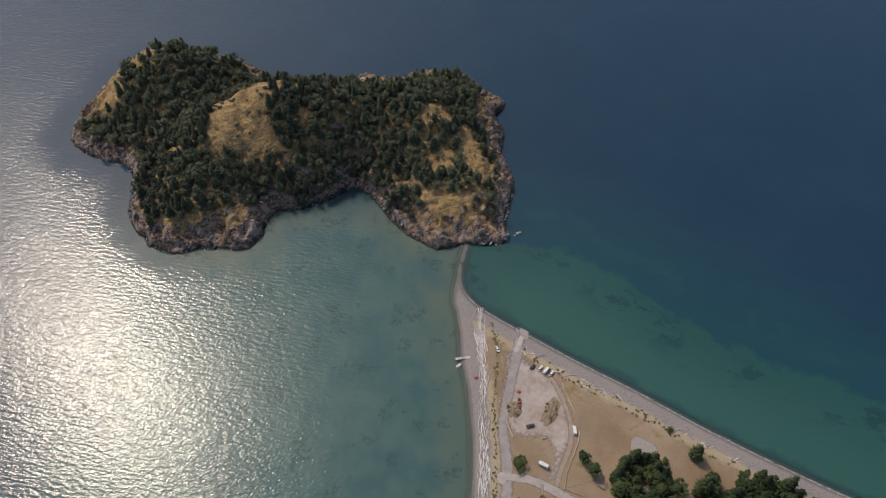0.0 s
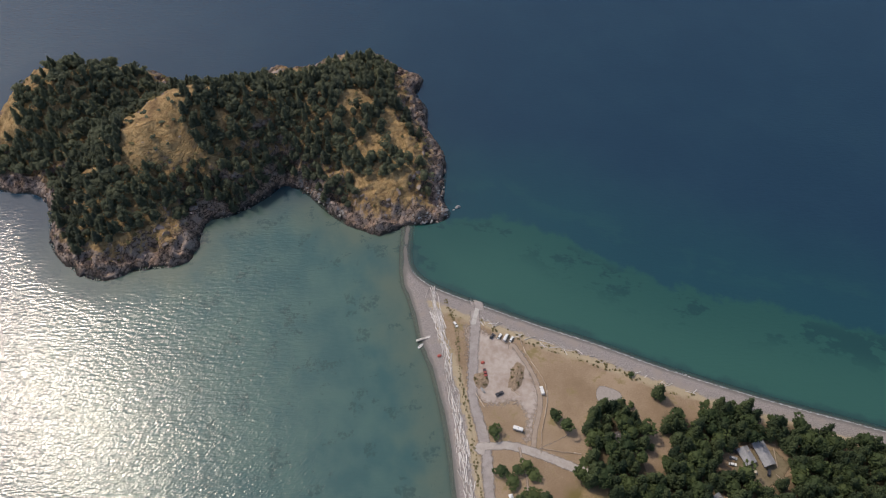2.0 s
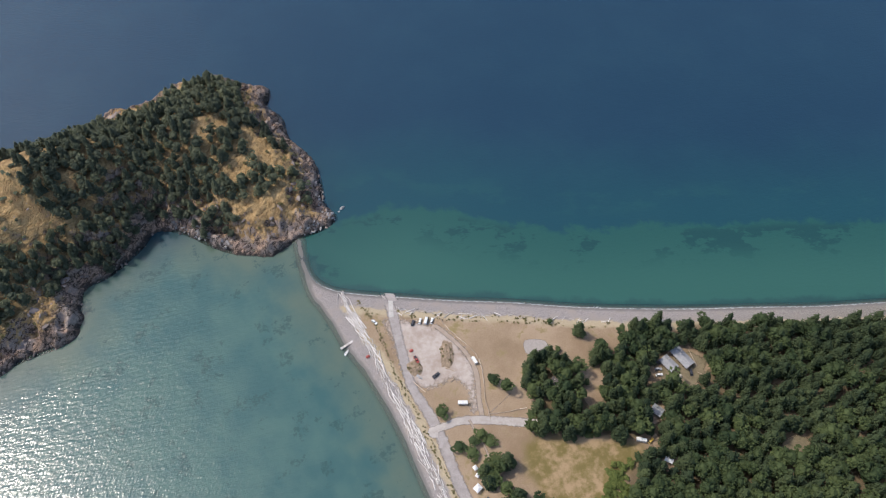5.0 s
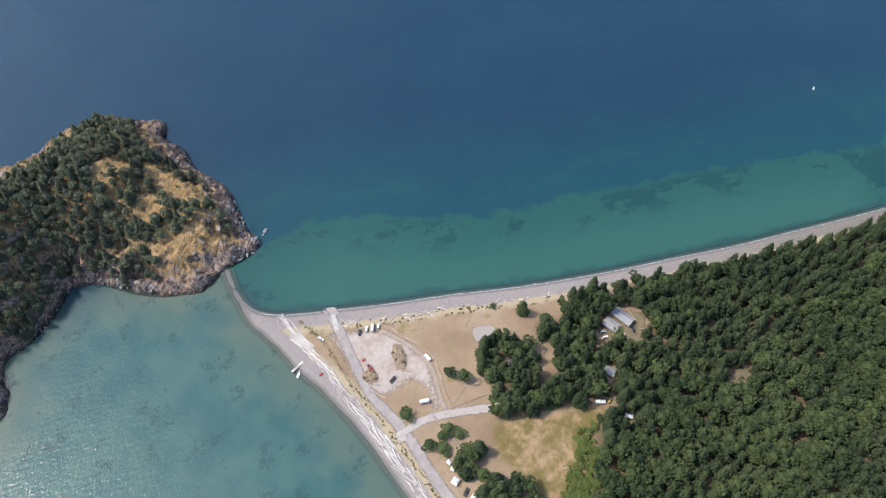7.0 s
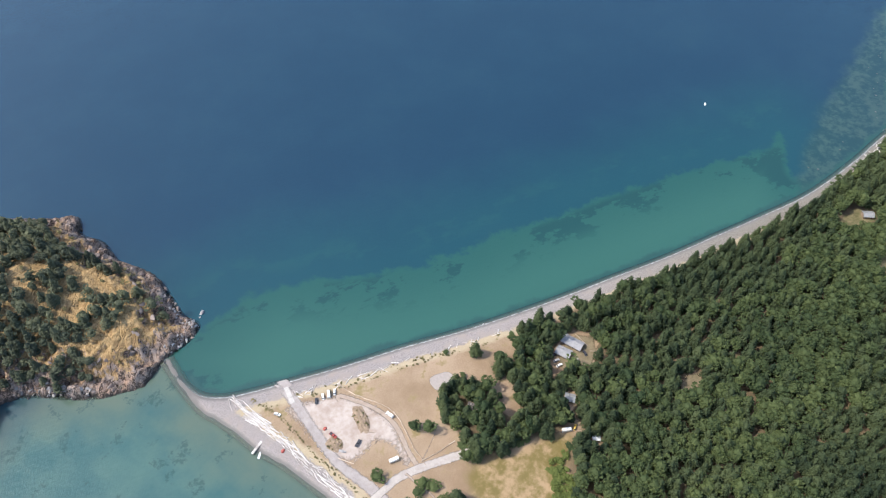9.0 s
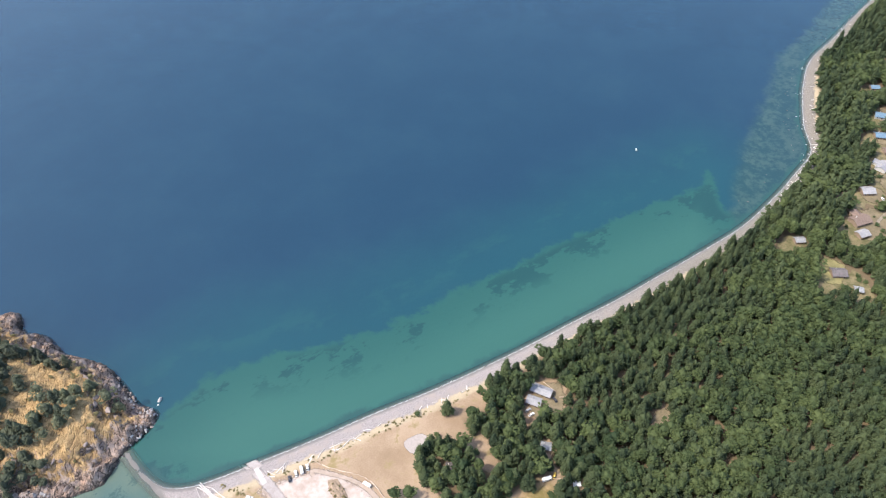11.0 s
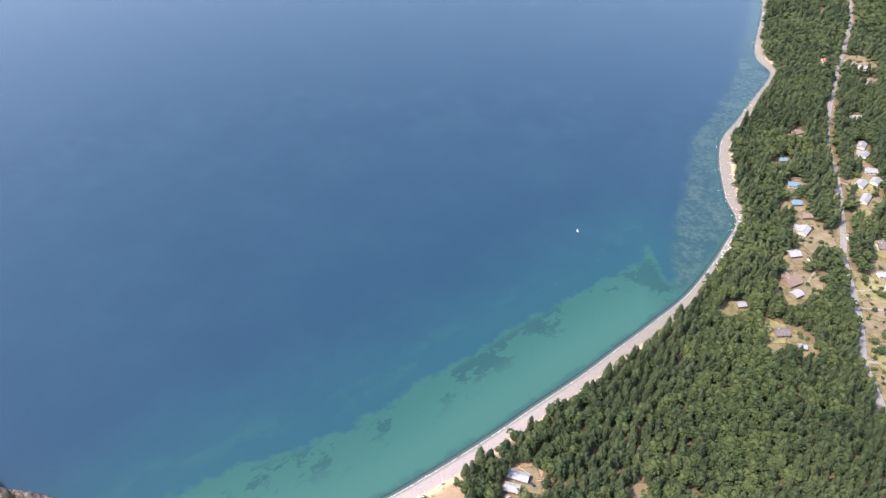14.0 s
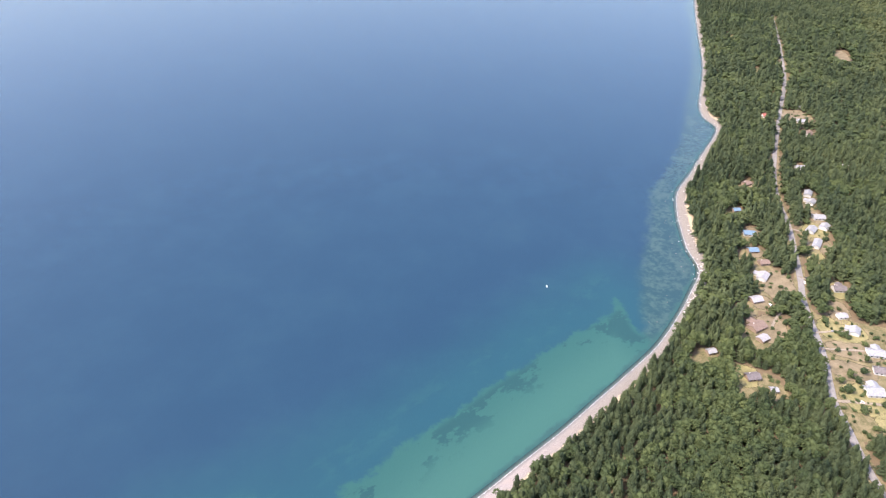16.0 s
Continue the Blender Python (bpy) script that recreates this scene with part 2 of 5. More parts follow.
def isle_height(pts, d=None):
    d = signed(isle, pts) if d is None else d
    h = np.zeros(len(pts))
    for x, y, z, rx, ry in HILLS:
        h = np.maximum(h, 0) + 0
        h = np.log(np.exp(h / 6) + np.exp(z * np.exp(-((pts[:, 0] - x) / rx) ** 2 / 1.6 - ((pts[:, 1] - y) / ry) ** 2 / 1.6) / 6) - 1 + 1e-9) * 6
    rough_rock = 1 - np.abs(bumps(pts, 16, 4, 9))
    crag = (rough_rock - 0.7) * 17.0
    edge = np.clip(d, 0, None)
    shelf_rock = 0.5 + 0.5 * bumps(pts, 9, 3, 17)
    up = (5 + h) * (1 - np.exp(-edge / 19.0)) * (0.75 + 0.25 * ease(edge, 5, 30)) + 2.2 * shelf_rock * ease(edge, 0, 3) + crag * ease(edge, 0, 8) * (1 - 0.75 * ease(edge, 14, 45)) + 1.2 * bumps(pts, 7, 3, 3) * ease(edge, 1, 6) + 3.0 * bumps(pts, 26, 3, 6) * ease(edge, 8, 25) + 3.8 * (0.6 - np.abs(bumps(pts, 5.5, 3, 27))) * ease(edge, 0, 3) * (1 - ease(edge, 14, 26))
    up = up + 0.3
    return np.where(d > 0, up, np.maximum(d * 0.5, -6))


def grid(name, xs, ys, height, attrs, material):
    """One sheet over a net of x and y lines."""
    X, Y = np.meshgrid(xs, ys)
    pts = np.stack([X.ravel(), Y.ravel()], 1)
    z, extra, keep = height(pts)
    nx, ny = len(xs), len(ys)
    i = (np.arange(ny - 1)[:, None] * nx + np.arange(nx - 1)[None, :]).ravel()
    faces = np.stack([i, i + 1, i + 1 + nx, i + nx], 1)
    if keep is not None:
        faces = faces[keep[faces].any(1)]
    return sheet(name, np.column_stack([pts, z]), faces, material, dict(zip(attrs, extra)), True)


def sheet(name, verts, faces, material, attrs=None, smooth=False):
    me = bpy.data.meshes.new(name)
    n = faces.shape[1]
    me.vertices.add(len(verts))
    me.vertices.foreach_set("co", np.ascontiguousarray(verts, np.float32).ravel())
    me.loops.add(faces.size)
    me.loops.foreach_set("vertex_index", np.ascontiguousarray(faces, np.int32).ravel())
    me.polygons.add(len(faces))
    me.polygons.foreach_set("loop_start", np.arange(len(faces), dtype=np.int32) * n)
    me.polygons.foreach_set("use_smooth", np.full(len(faces), smooth))
    for k, v in (attrs or {}).items():
        me.attributes.new(k, "FLOAT", "POINT").data.foreach_set("value", np.ascontiguousarray(v, np.float32))
    me.materials.append(material)
    me.update(calc_edges=True)
    me.validate()
    return new(name, me)


def lines(*parts):
    """Net lines: (from, to, step) one after the other."""
    out = []
    for lo, hi, s in parts:
        out += list(np.linspace(lo, hi, max(int(round((hi - lo) / s)), 1) + 1))
    return np.unique(np.round(out, 3))


# ---- plan: what grows where ----
FOREST = [(109, 162), (120, 171), (132, 168), (134, 157), (143, 146), (136, 136), (146, 128), (152, 136), (147, 149), (154, 158), (173, 149), (187, 158),
          (205, 152), (212, 139), (227, 139), (245, 128), (276, 112), (318, 91), (386, 61), (450, 36), (505, 22), (548, 14), (590, 8), (640, 20),
          (720, 38), (775, 43), (840, 32), (985, 8), (1029, 6), (1097, 34), (1336, 43), (1637, 72), (1930, 98), (3200, 150), (3200, -1500), (100, -1500),
          (50, -100), (60, 20), (98, 51), (118, 70), (131, 82), (153, 79), (128, 100), (106, 110), (87, 119), (91, 131), (101, 137), (99, 152)]
CAMP_TREES = [(42, 139), (67, 140), (71, 129), (72, 114), (61, 108), (78, 84), (76, 66), (70, 40), (52, 40), (50, 90), (50, 113), (55, 126)]
# open places in the wood: x, y, half length, half width, turn
CLEARINGS = [(201, 116, 18, 14, 0.0), (185, 120, 11, 9, 0.0), (226, 42, 12, 7, 0.3), (165, 98, 9, 5, 0.2), (120, 145, 5, 4, 0.0), (136, 126, 6, 5, 0.0),
             (148, 87, 9, 5, 0.2), (152, 71, 6, 4, 0.0)]
SHORE_CLEARINGS = [(508, -50, 26, 17, -0.2), (590, -55, 30, 20, -0.1), (551, -42, 16, 12, 0.0), (649, -38, 14, 11, 0.0),
             (690, -34, 17, 11, 0.0), (430, -28, 17, 15, 0.5), (420, -50, 22, 12, 0.4), (452, 2, 8, 7, 0.0), (626, -46, 14, 9, 0.0), (822, -26, 18, 10, 0.0),
             (741, -14, 12, 7, 0.0), (1091, -54, 22, 9, 0.0)]
ROAD_CLEARINGS = [(720, -100, 28, 18, 0.0), (690, -103, 22, 16, 0.0), (660, -98, 24, 12, 0.0), (757, -105, 20, 12, 0.0),
             (601, -116, 20, 12, 0.0), (560, -112, 22, 12, 0.0), (800, -98, 20, 10, 0.0), (820, -100, 14, 9, 0.0), (900, -94, 18, 9, 0.0), (915, -62, 34, 8, 0.0),
             (1100, -98, 40, 26, 0.0), (1034, -111, 22, 12, 0.0), (922, -150, 40, 12, 1.6), (1200, -80, 60, 7, 0.0), (1480, -200, 60, 16, 0.0), (1330, -40, 30, 8, 0.0), (1560, 10, 30, 12, 0.3)]
CLEARINGS += SHORE_CLEARINGS + ROAD_CLEARINGS
HOUSE_SPOTS = [(687, -29), (649, -33), (597, -43), (551, -36), (505, -37), (488, -42), (429, -33), (452, 2), (1091, -53), (1085, -104), (1034, -111),
               (900, -93), (820, -99), (796, -101), (757, -107), (721, -97), (734, -112), (689, -101), (601, -116), (552, -114), (822, -25), (741, -14), (626, -44)]
CLEARINGS += [(x - 11, y + 4, 21, 10, -0.25) for x, y in HOUSE_SPOTS]
EAST_FIELD = [(548, -92), (552, -165), (400, -185), (380, -105), (430, -98), (476, -96)]
MEADOW = [(88, 122), (108, 112), (138, 95), (146, 84), (132, 78), (120, 72), (98, 52), (82, 60), (74, 84), (74, 106), (80, 118)]
ROAD = [(56, 250), (50, 235), (44, 211), (39, 188), (40, 166), (40, 150), (38, 135), (36, 119), (35, 100), (33, 60), (30, 0), (20, -100)]
EAST_ROAD = [(1800, -75), (1634, -82), (1416, -87), (1273, -86), (1092, -72), (906, -61), (798, -62), (726, -73), (614, -80), (571, -81), (521, -88),
             (476, -94), (424, -97), (396, -104), (340, -120), (260, -160)]
BALDS = [(-160, 424, 28, 34), (-152, 404, 12, 12), (-145, 450, 16, 14), (-276, 516, 32, 28), (-236, 538, 36, 15), (-292, 480, 17, 28), (-158, 341, 27, 13), (-212, 398, 9, 6),
         (-55, 500, 28, 14), (-90, 505, 16, 8), (21, 412, 9, 26), (-3, 395, 14, 9), (5, 350, 42, 17), (-10, 520, 34, 12), (38, 455, 12, 34), (-195, 332, 22, 8)]
forest_line, camp_line = np.array(FOREST, float), np.array(CAMP_TREES, float)
field_line, meadow_line = np.array(EAST_FIELD, float), curve_round(MEADOW)


def off_line(points, pts):
    """Metres from an open line."""
    a, b = np.array(points[:-1], float), np.array(points[1:], float)
    ab = b - a
    best = np.full(len(pts), 1e9)
    for i in range(len(a)):
        t = np.clip(((pts - a[i]) * ab[i]).sum(1) / (ab[i] ** 2).sum(), 0, 1)
        best = np.minimum(best, np.hypot(*(pts - a[i] - t[:, None] * ab[i]).T))
    return best


def in_clearing(pts):
    best = np.full(len(pts), 9.0)
    for x, y, rx, ry, turn in CLEARINGS:
        dx, dy = pts[:, 0] - x, pts[:, 1] - y
        u, v = dx * math.cos(turn) + dy * math.sin(turn), -dx * math.sin(turn) + dy * math.cos(turn)
        best = np.minimum(best, np.hypot(u / rx, v / ry))
    return best


def wooded(pts):
    """How deep in the wood, in metres; below 0 in the open."""
    d = signed(forest_line, pts)
    d = np.where(in_clearing(pts) < 1.0, -14.0, d)
    d = np.where(signed(field_line, pts) > 0, -14.0, d)
    return np.where(off_line(EAST_ROAD, pts) < 6.5, -14.0, d)


# ---- ground: shore, fields and sea bed in one sheet ----
def ground_shape(pts):
    d = signed(coast, pts)
    wood = wooded(pts)
    z = land_height(pts, d)
    return z, (d, wood, signed(meadow_line, pts)), None


m_ground, t, p = shader("beach_and_dry_grass", 0.95, 0.2)
d = attribute(t, "shore")
big, mid, fine = noise_of(t, 0.03, 5, 0.65), noise_of(t, 0.16, 5, 0.65), noise_of(t, 1.3, 4, 0.7)
wander = calc(t, "ADD", d, calc(t, "MULTIPLY_ADD", mid, 9.0, -4.5))
grass = mix(t, step(t, calc(t, "MULTIPLY_ADD", fine, 0.35, calc(t, "MULTIPLY", big, 0.75)), 0.38, 0.72), (0.24, 0.17, 0.108), (0.37, 0.278, 0.192))
grass = mix(t, step(t, calc(t, "MULTIPLY", mid, noise_of(t, 0.06, 4, 0.6)), 0.27, 0.4), grass, (0.24, 0.19, 0.09))
where = node(t, "SeparateXYZ")
t.links.new(node(t, "NewGeometry").outputs["Position"], where.inputs[0])
lawns = mix(t, step(t, calc(t, "MULTIPLY_ADD", fine, 0.4, calc(t, "MULTIPLY", mid, 0.6)), 0.36, 0.64), (0.1, 0.098, 0.045), (0.23, 0.19, 0.11))
grass = mix(t, step(t, where.outputs[0], 240.0, 330.0), grass, lawns)
pebble = mix(t, step(t, fine, 0.3, 0.7), (0.2, 0.18, 0.172), (0.35, 0.316, 0.304))
pebble = mix(t, step(t, noise_of(t, 0.09, 4, 0.6), 0.45, 0.7), pebble, (0.3, 0.26, 0.235))
pebble = mix(t, step(t, where.outputs[0], 190.0, 400.0), pebble, mix(t, step(t, fine, 0.3, 0.7), (0.13, 0.118, 0.1), (0.27, 0.245, 0.215)))
wet = mix(t, step(t, calc(t, "ADD", d, calc(t, "MULTIPLY_ADD", mid, 3.0, -1.5)), 0.2, 2.6), (0.17, 0.16, 0.15), pebble)
wet = mix(t, step(t, d, -2.6, -0.6), (0.24, 0.215, 0.18), wet)
dune = mix(t, fine, (0.3, 0.24, 0.15), (0.5, 0.42, 0.3))
c = mix(t, step(t, wander, 9.5, 12.0), wet, dune)
c = mix(t, step(t, wander, 14.0, 18.0), c, grass)
c = mix(t, step(t, calc(t, "MULTIPLY_ADD", mid, 8.0, attribute(t, "wood")), 3.0, 9.0), c, mix(t, fine, (0.09, 0.07, 0.045), (0.2, 0.15, 0.09)))
green = mix(t, step(t, calc(t, "MULTIPLY_ADD", mid, 0.5, calc(t, "MULTIPLY", big, 0.6)), 0.46, 0.64), (0.17, 0.135, 0.05), (0.36, 0.255, 0.15))
c = mix(t, step(t, calc(t, "MULTIPLY_ADD", mid, 10.0, attribute(t, "meadow")), 2.0, 10.0), c, green)
t.links.new(c, p.inputs["Base Color"])
relief(t, p, fine, 0.5, 0.25)
ground = grid("ground", lines((-6000, -400, 400), (-400, -40, 24), (-40, 260, 2.5), (260, 640, 4), (640, 1200, 8), (1200, 2400, 30), (2400, 6000, 300)),
              lines((-5000, -400, 300), (-400, -180, 20), (-180, 330, 2.5), (330, 600, 24), (600, 5000, 400)), ground_shape, ("shore", "wood", "meadow"), m_ground)
tagged(ground, "gravel beach, dry tan grass and woodland floor", "ground", kind="structure")

# ---- island ----
m_isle, t, p = shader("island_rock_and_grass", 0.92, 0.25)
d = attribute(t, "inland")
geo = node(t, "NewGeometry")
sep = node(t, "SeparateXYZ")
t.links.new(geo.outputs["True Normal"], sep.inputs[0])
big, mid, fine = noise_of(t, 0.035, 5, 0.65), noise_of(t, 0.2, 6, 0.7), noise_of(t, 0.9, 5, 0.7)
rock = mix(t, step(t, calc(t, "MULTIPLY_ADD", fine, 0.5, calc(t, "MULTIPLY", mid, 0.5)), 0.36, 0.64), (0.075, 0.055, 0.045), (0.5, 0.35, 0.265))
rock = mix(t, step(t, noise_of(t, 0.07, 4, 0.6), 0.42, 0.62), rock, mix(t, fine, (0.12, 0.095, 0.085), (0.54, 0.45, 0.4)))
# Cleft darkness is put into the rock colour; the bump follows the same lines.
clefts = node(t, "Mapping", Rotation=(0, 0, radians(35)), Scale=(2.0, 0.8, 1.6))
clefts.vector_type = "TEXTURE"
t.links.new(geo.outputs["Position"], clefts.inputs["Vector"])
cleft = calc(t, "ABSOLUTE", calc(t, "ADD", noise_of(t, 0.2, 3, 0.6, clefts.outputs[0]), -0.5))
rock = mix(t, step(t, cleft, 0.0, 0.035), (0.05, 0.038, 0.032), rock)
straw = mix(t, step(t, calc(t, "MULTIPLY_ADD", fine, 0.4, calc(t, "MULTIPLY", mid, 0.6)), 0.36, 0.66), (0.3, 0.195, 0.088), (0.55, 0.385, 0.19))
straw = mix(t, step(t, big, 0.5, 0.7), straw, mix(t, fine, (0.15, 0.095, 0.05), (0.3, 0.19, 0.1)))
grassy = calc(t, "MULTIPLY", step(t, calc(t, "MULTIPLY_ADD", mid, 26.0, calc(t, "ADD", d, -13.0)), 8.0, 15.0), step(t, calc(t, "MULTIPLY_ADD", fine, 0.25, sep.outputs[2]), 0.52, 0.74))
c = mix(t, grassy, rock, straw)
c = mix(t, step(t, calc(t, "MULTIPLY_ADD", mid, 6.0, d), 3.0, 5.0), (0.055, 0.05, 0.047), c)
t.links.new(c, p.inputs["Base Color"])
relief(t, p, calc(t, "ADD", calc(t, "MULTIPLY_ADD", step(t, cleft, 0.0, 0.06), 0.5, mid), calc(t, "MULTIPLY", fine, 0.5)), 1.0, 1.6)


def isle_shape(pts):
    d = signed(isle, pts) + 4.5 * bumps(pts, 13, 4, 21) + 3.2 * (0.45 - np.abs(bumps(pts, 9, 3, 29)))
    return isle_height(pts, d), (d,), d > -7


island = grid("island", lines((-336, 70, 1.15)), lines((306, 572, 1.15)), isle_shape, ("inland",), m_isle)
tagged(island, "rocky wooded island with dry golden grass slopes", "island", kind="structure")

# ---- water ----
m_water, t, p = shader("sea_water", 0.16, 0.5)
p.inputs["IOR"].default_value = 1.46
geo = node(t, "NewGeometry")
fine, mid, big = noise_of(t, 0.5, 3, 0.6), noise_of(t, 0.055, 5, 0.62), noise_of(t, 0.014, 4, 0.6)
sh, rf, dm, di = attribute(t, "shelf"), attribute(t, "reef"), attribute(t, "shore"), attribute(t, "isle")
deep = mix(t, step(t, big, 0.35, 0.65), (0.0098, 0.0365, 0.067), (0.0112, 0.04, 0.071))
near = calc(t, "MULTIPLY_ADD", mid, 30.0, calc(t, "ADD", sh, -15.0))
c = mix(t, step(t, calc(t, "MULTIPLY_ADD", big, 60.0, calc(t, "ADD", sh, -30.0)), -110.0, 0.0), deep, (0.011, 0.055, 0.074))
c = mix(t, step(t, near, -3.0, 4.0), c, mix(t, step(t, sh, 0.0, 60.0), (0.019, 0.077, 0.068), (0.031, 0.102, 0.083)))
along = node(t, "Mapping", Rotation=(0, 0, radians(-27)), Scale=(1.2, 0.75, 1.0))
along.vector_type = "TEXTURE"
t.links.new(geo.outputs["Position"], along.inputs["Vector"])
far_bar = calc(t, "MULTIPLY", step(t, noise_of(t, 0.02, 4, 0.65, along.outputs[0]), 0.5, 0.62), calc(t, "MULTIPLY", step(t, sh, -52.0, -26.0), step(t, calc(t, "MULTIPLY", sh, -1.0), 6.0, 22.0)))
c = mix(t, calc(t, "MULTIPLY", far_bar, 0.28), c, (0.02, 0.078, 0.078))
weed = calc(t, "MULTIPLY", step(t, noise_of(t, 0.018, 5, 0.72, along.outputs[0]), 0.508, 0.56), calc(t, "MULTIPLY", step(t, sh, 0.0, 8.0), step(t, calc(t, "MULTIPLY", sh, -1.0), -42.0, -14.0)))
c = mix(t, calc(t, "MULTIPLY", weed, 0.9), c, (0.013, 0.055, 0.056))
c = mix(t, calc(t, "MULTIPLY", step(t, calc(t, "MULTIPLY_ADD", mid, 24.0, calc(t, "ADD", rf, -12.0)), -6.0, 10.0), 0.8), c, mix(t, step(t, calc(t, "MULTIPLY_ADD", noise_of(t, 0.16, 5, 0.7), 0.4, calc(t, "MULTIPLY", noise_of(t, 0.04, 5, 0.65), 0.6)), 0.42, 0.6), (0.019, 0.055, 0.06), (0.046, 0.086, 0.076)))
bay = attribute(t, "bay")
baycol = mix(t, step(t, calc(t, "MULTIPLY_ADD", mid, 0.4, calc(t, "MULTIPLY", big, 0.6)), 0.38, 0.62), (0.034, 0.098, 0.098), (0.058, 0.126, 0.112))
sandy = step(t, calc(t, "MULTIPLY_ADD", big, -50.0, calc(t, "MULTIPLY_ADD", mid, -30.0, calc(t, "MINIMUM", dm, di))), 4.0, -48.0)
baycol = mix(t, calc(t, "MULTIPLY", sandy, 0.85), baycol, (0.098, 0.128, 0.094))
weedy = calc(t, "MULTIPLY", step(t, noise_of(t, 0.05, 6, 0.75), 0.56, 0.62), step(t, noise_of(t, 0.4, 3, 0.7), 0.35, 0.55))
baycol = mix(t, calc(t, "MULTIPLY", weedy, 0.6), baycol, (0.022, 0.06, 0.058))
c = mix(t, step(t, calc(t, "MULTIPLY_ADD", big, 0.5, calc(t, "ADD", bay, -0.25)), 0.0, 1.0), c, baycol)
edge = calc(t, "MINIMUM", dm, calc(t, "ADD", di, 0.0))
c = mix(t, calc(t, "MULTIPLY", attribute(t, "surf"), step(t, calc(t, "ADD", calc(t, "MULTIPLY", dm, -1.0), calc(t, "MULTIPLY_ADD", mid, 14.0, -7.0)), -10.0, -5.0)), c, (0.024, 0.07, 0.066))
foam_line = calc(t, "MULTIPLY", step(t, calc(t, "ADD", dm, calc(t, "MULTIPLY", fine, 1.6)), 2.4, 1.3), calc(t, "MULTIPLY", step(t, noise_of(t, 0.12, 4, 0.7), 0.3, 0.45), attribute(t, "surf")))
c = mix(t, foam_line, c, (0.75, 0.75, 0.75))
t.links.new(c, p.inputs["Base Color"])
calm = calc(t, "MULTIPLY", step(t, calc(t, "ADD", di, calc(t, "MULTIPLY", mid, 40.0)), 20.0, 62.0), calc(t, "MULTIPLY_ADD", attribute(t, "lull"), -0.8, 1.0))
t.links.new(calc(t, "MULTIPLY_ADD", calm, 0.06, 0.12), p.inputs["Roughness"])
swell = node(t, "Mapping", Rotation=(0, 0, radians(-10)), Scale=(2.8, 1.0, 1.0))
chop = node(t, "Mapping", Rotation=(0, 0, radians(38)), Scale=(2.0, 1.0, 1.0))
for n in (swell, chop):
    n.vector_type = "TEXTURE"
    t.links.new(geo.outputs["Position"], n.inputs["Vector"])
waves = calc(t, "ADD", noise_of(t, 0.46, 2, 0.55, swell.outputs[0]), calc(t, "MULTIPLY", noise_of(t, 0.8, 2, 0.55, chop.outputs[0]), 0.55))
b = node(t, "Bump", Distance=0.55)
t.links.new(waves, b.inputs["Height"])
t.links.new(calc(t, "MULTIPLY_ADD", calm, 0.5, 0.1), b.inputs["Strength"])
t.links.new(b.outputs[0], p.inputs["Normal"])
clear = t.nodes.new("ShaderNodeBsdfTransparent")
both = t.nodes.new("ShaderNodeMixShader")
t.links.new(calc(t, "MULTIPLY", step(t, calc(t, "MULTIPLY", calc(t, "MINIMUM", dm, calc(t, "MULTIPLY", di, 2.4)), -1.0), -6.0, 0.0), 0.55), both.inputs[0])
t.links.new(p.outputs[0], both.inputs[1])
t.links.new(clear.outputs[0], both.inputs[2])
t.links.new(both.outputs[0], t.nodes["Material Output"].inputs["Surface"])


def water_shape(pts):
    dm, di = -signed(coast, pts), -signed(isle, pts)
    s, r = signed(shelf, pts), signed(reef, pts)
    spit = np.interp(pts[:, 1], [100, 240, 270, 300, 335], [26, 21, 14, 12, 18])
    west = ease(spit - pts[:, 0], -1, 3) * (1 - ease(pts[:, 1], 330, 420))
    out = np.hypot(np.minimum(pts[:, 0] - 10, 0) * 0.9, np.maximum(0, -(pts[:, 1] - 100)) * 0.2)
    bay = west * (1 - ease(out, 110, 330))
    surf = ease(pts[:, 0] - spit, 0, 6) * np.where(pts[:, 1] < 310, 1, 0)
    lull = west * (1 - ease(out, 15, 110)) + (pts[:, 0] > 30) * 0.95
    s = np.where(west > 0.5, np.minimum(s, -10), s)
    return np.zeros(len(pts)), (s, r, dm, di, bay, surf, lull), ~((dm < -14) | (di < -14))


water = grid("water", lines((-5000, -800, 300), (-800, -360, 20), (-360, 620, 4), (620, 1200, 9), (1200, 2400, 40), (2400, 5000, 300)),
             lines((-5000, -400, 300), (-400, 0, 20), (0, 400, 4), (400, 600, 8), (600, 1000, 40), (1000, 5000, 300)), water_shape,
             ("shelf", "reef", "shore", "isle", "bay", "surf", "lull"), m_water)
tagged(water, "calm blue sea with green shallows and sun glitter", "water", kind="structure")


# ---- small builders ----
def heights(pts):
    return land_height(np.atleast_2d(np.array(pts, float)))


def ground_z(x, y):
    return float(heights([(x, y)])[0])


def part(name, bm, material, parent=None, label="", smooth=False):
    me = bpy.data.meshes.new(name)
    bm.normal_update()
    bm.to_mesh(me)
    bm.free()
    me.materials.append(material)
    if smooth:
        for f in me.polygons:
            f.use_smooth = True
    ob = new(name, me)
    if parent is not None:
        ob.parent = parent
    if label:
        ob["label"] = label
    return ob


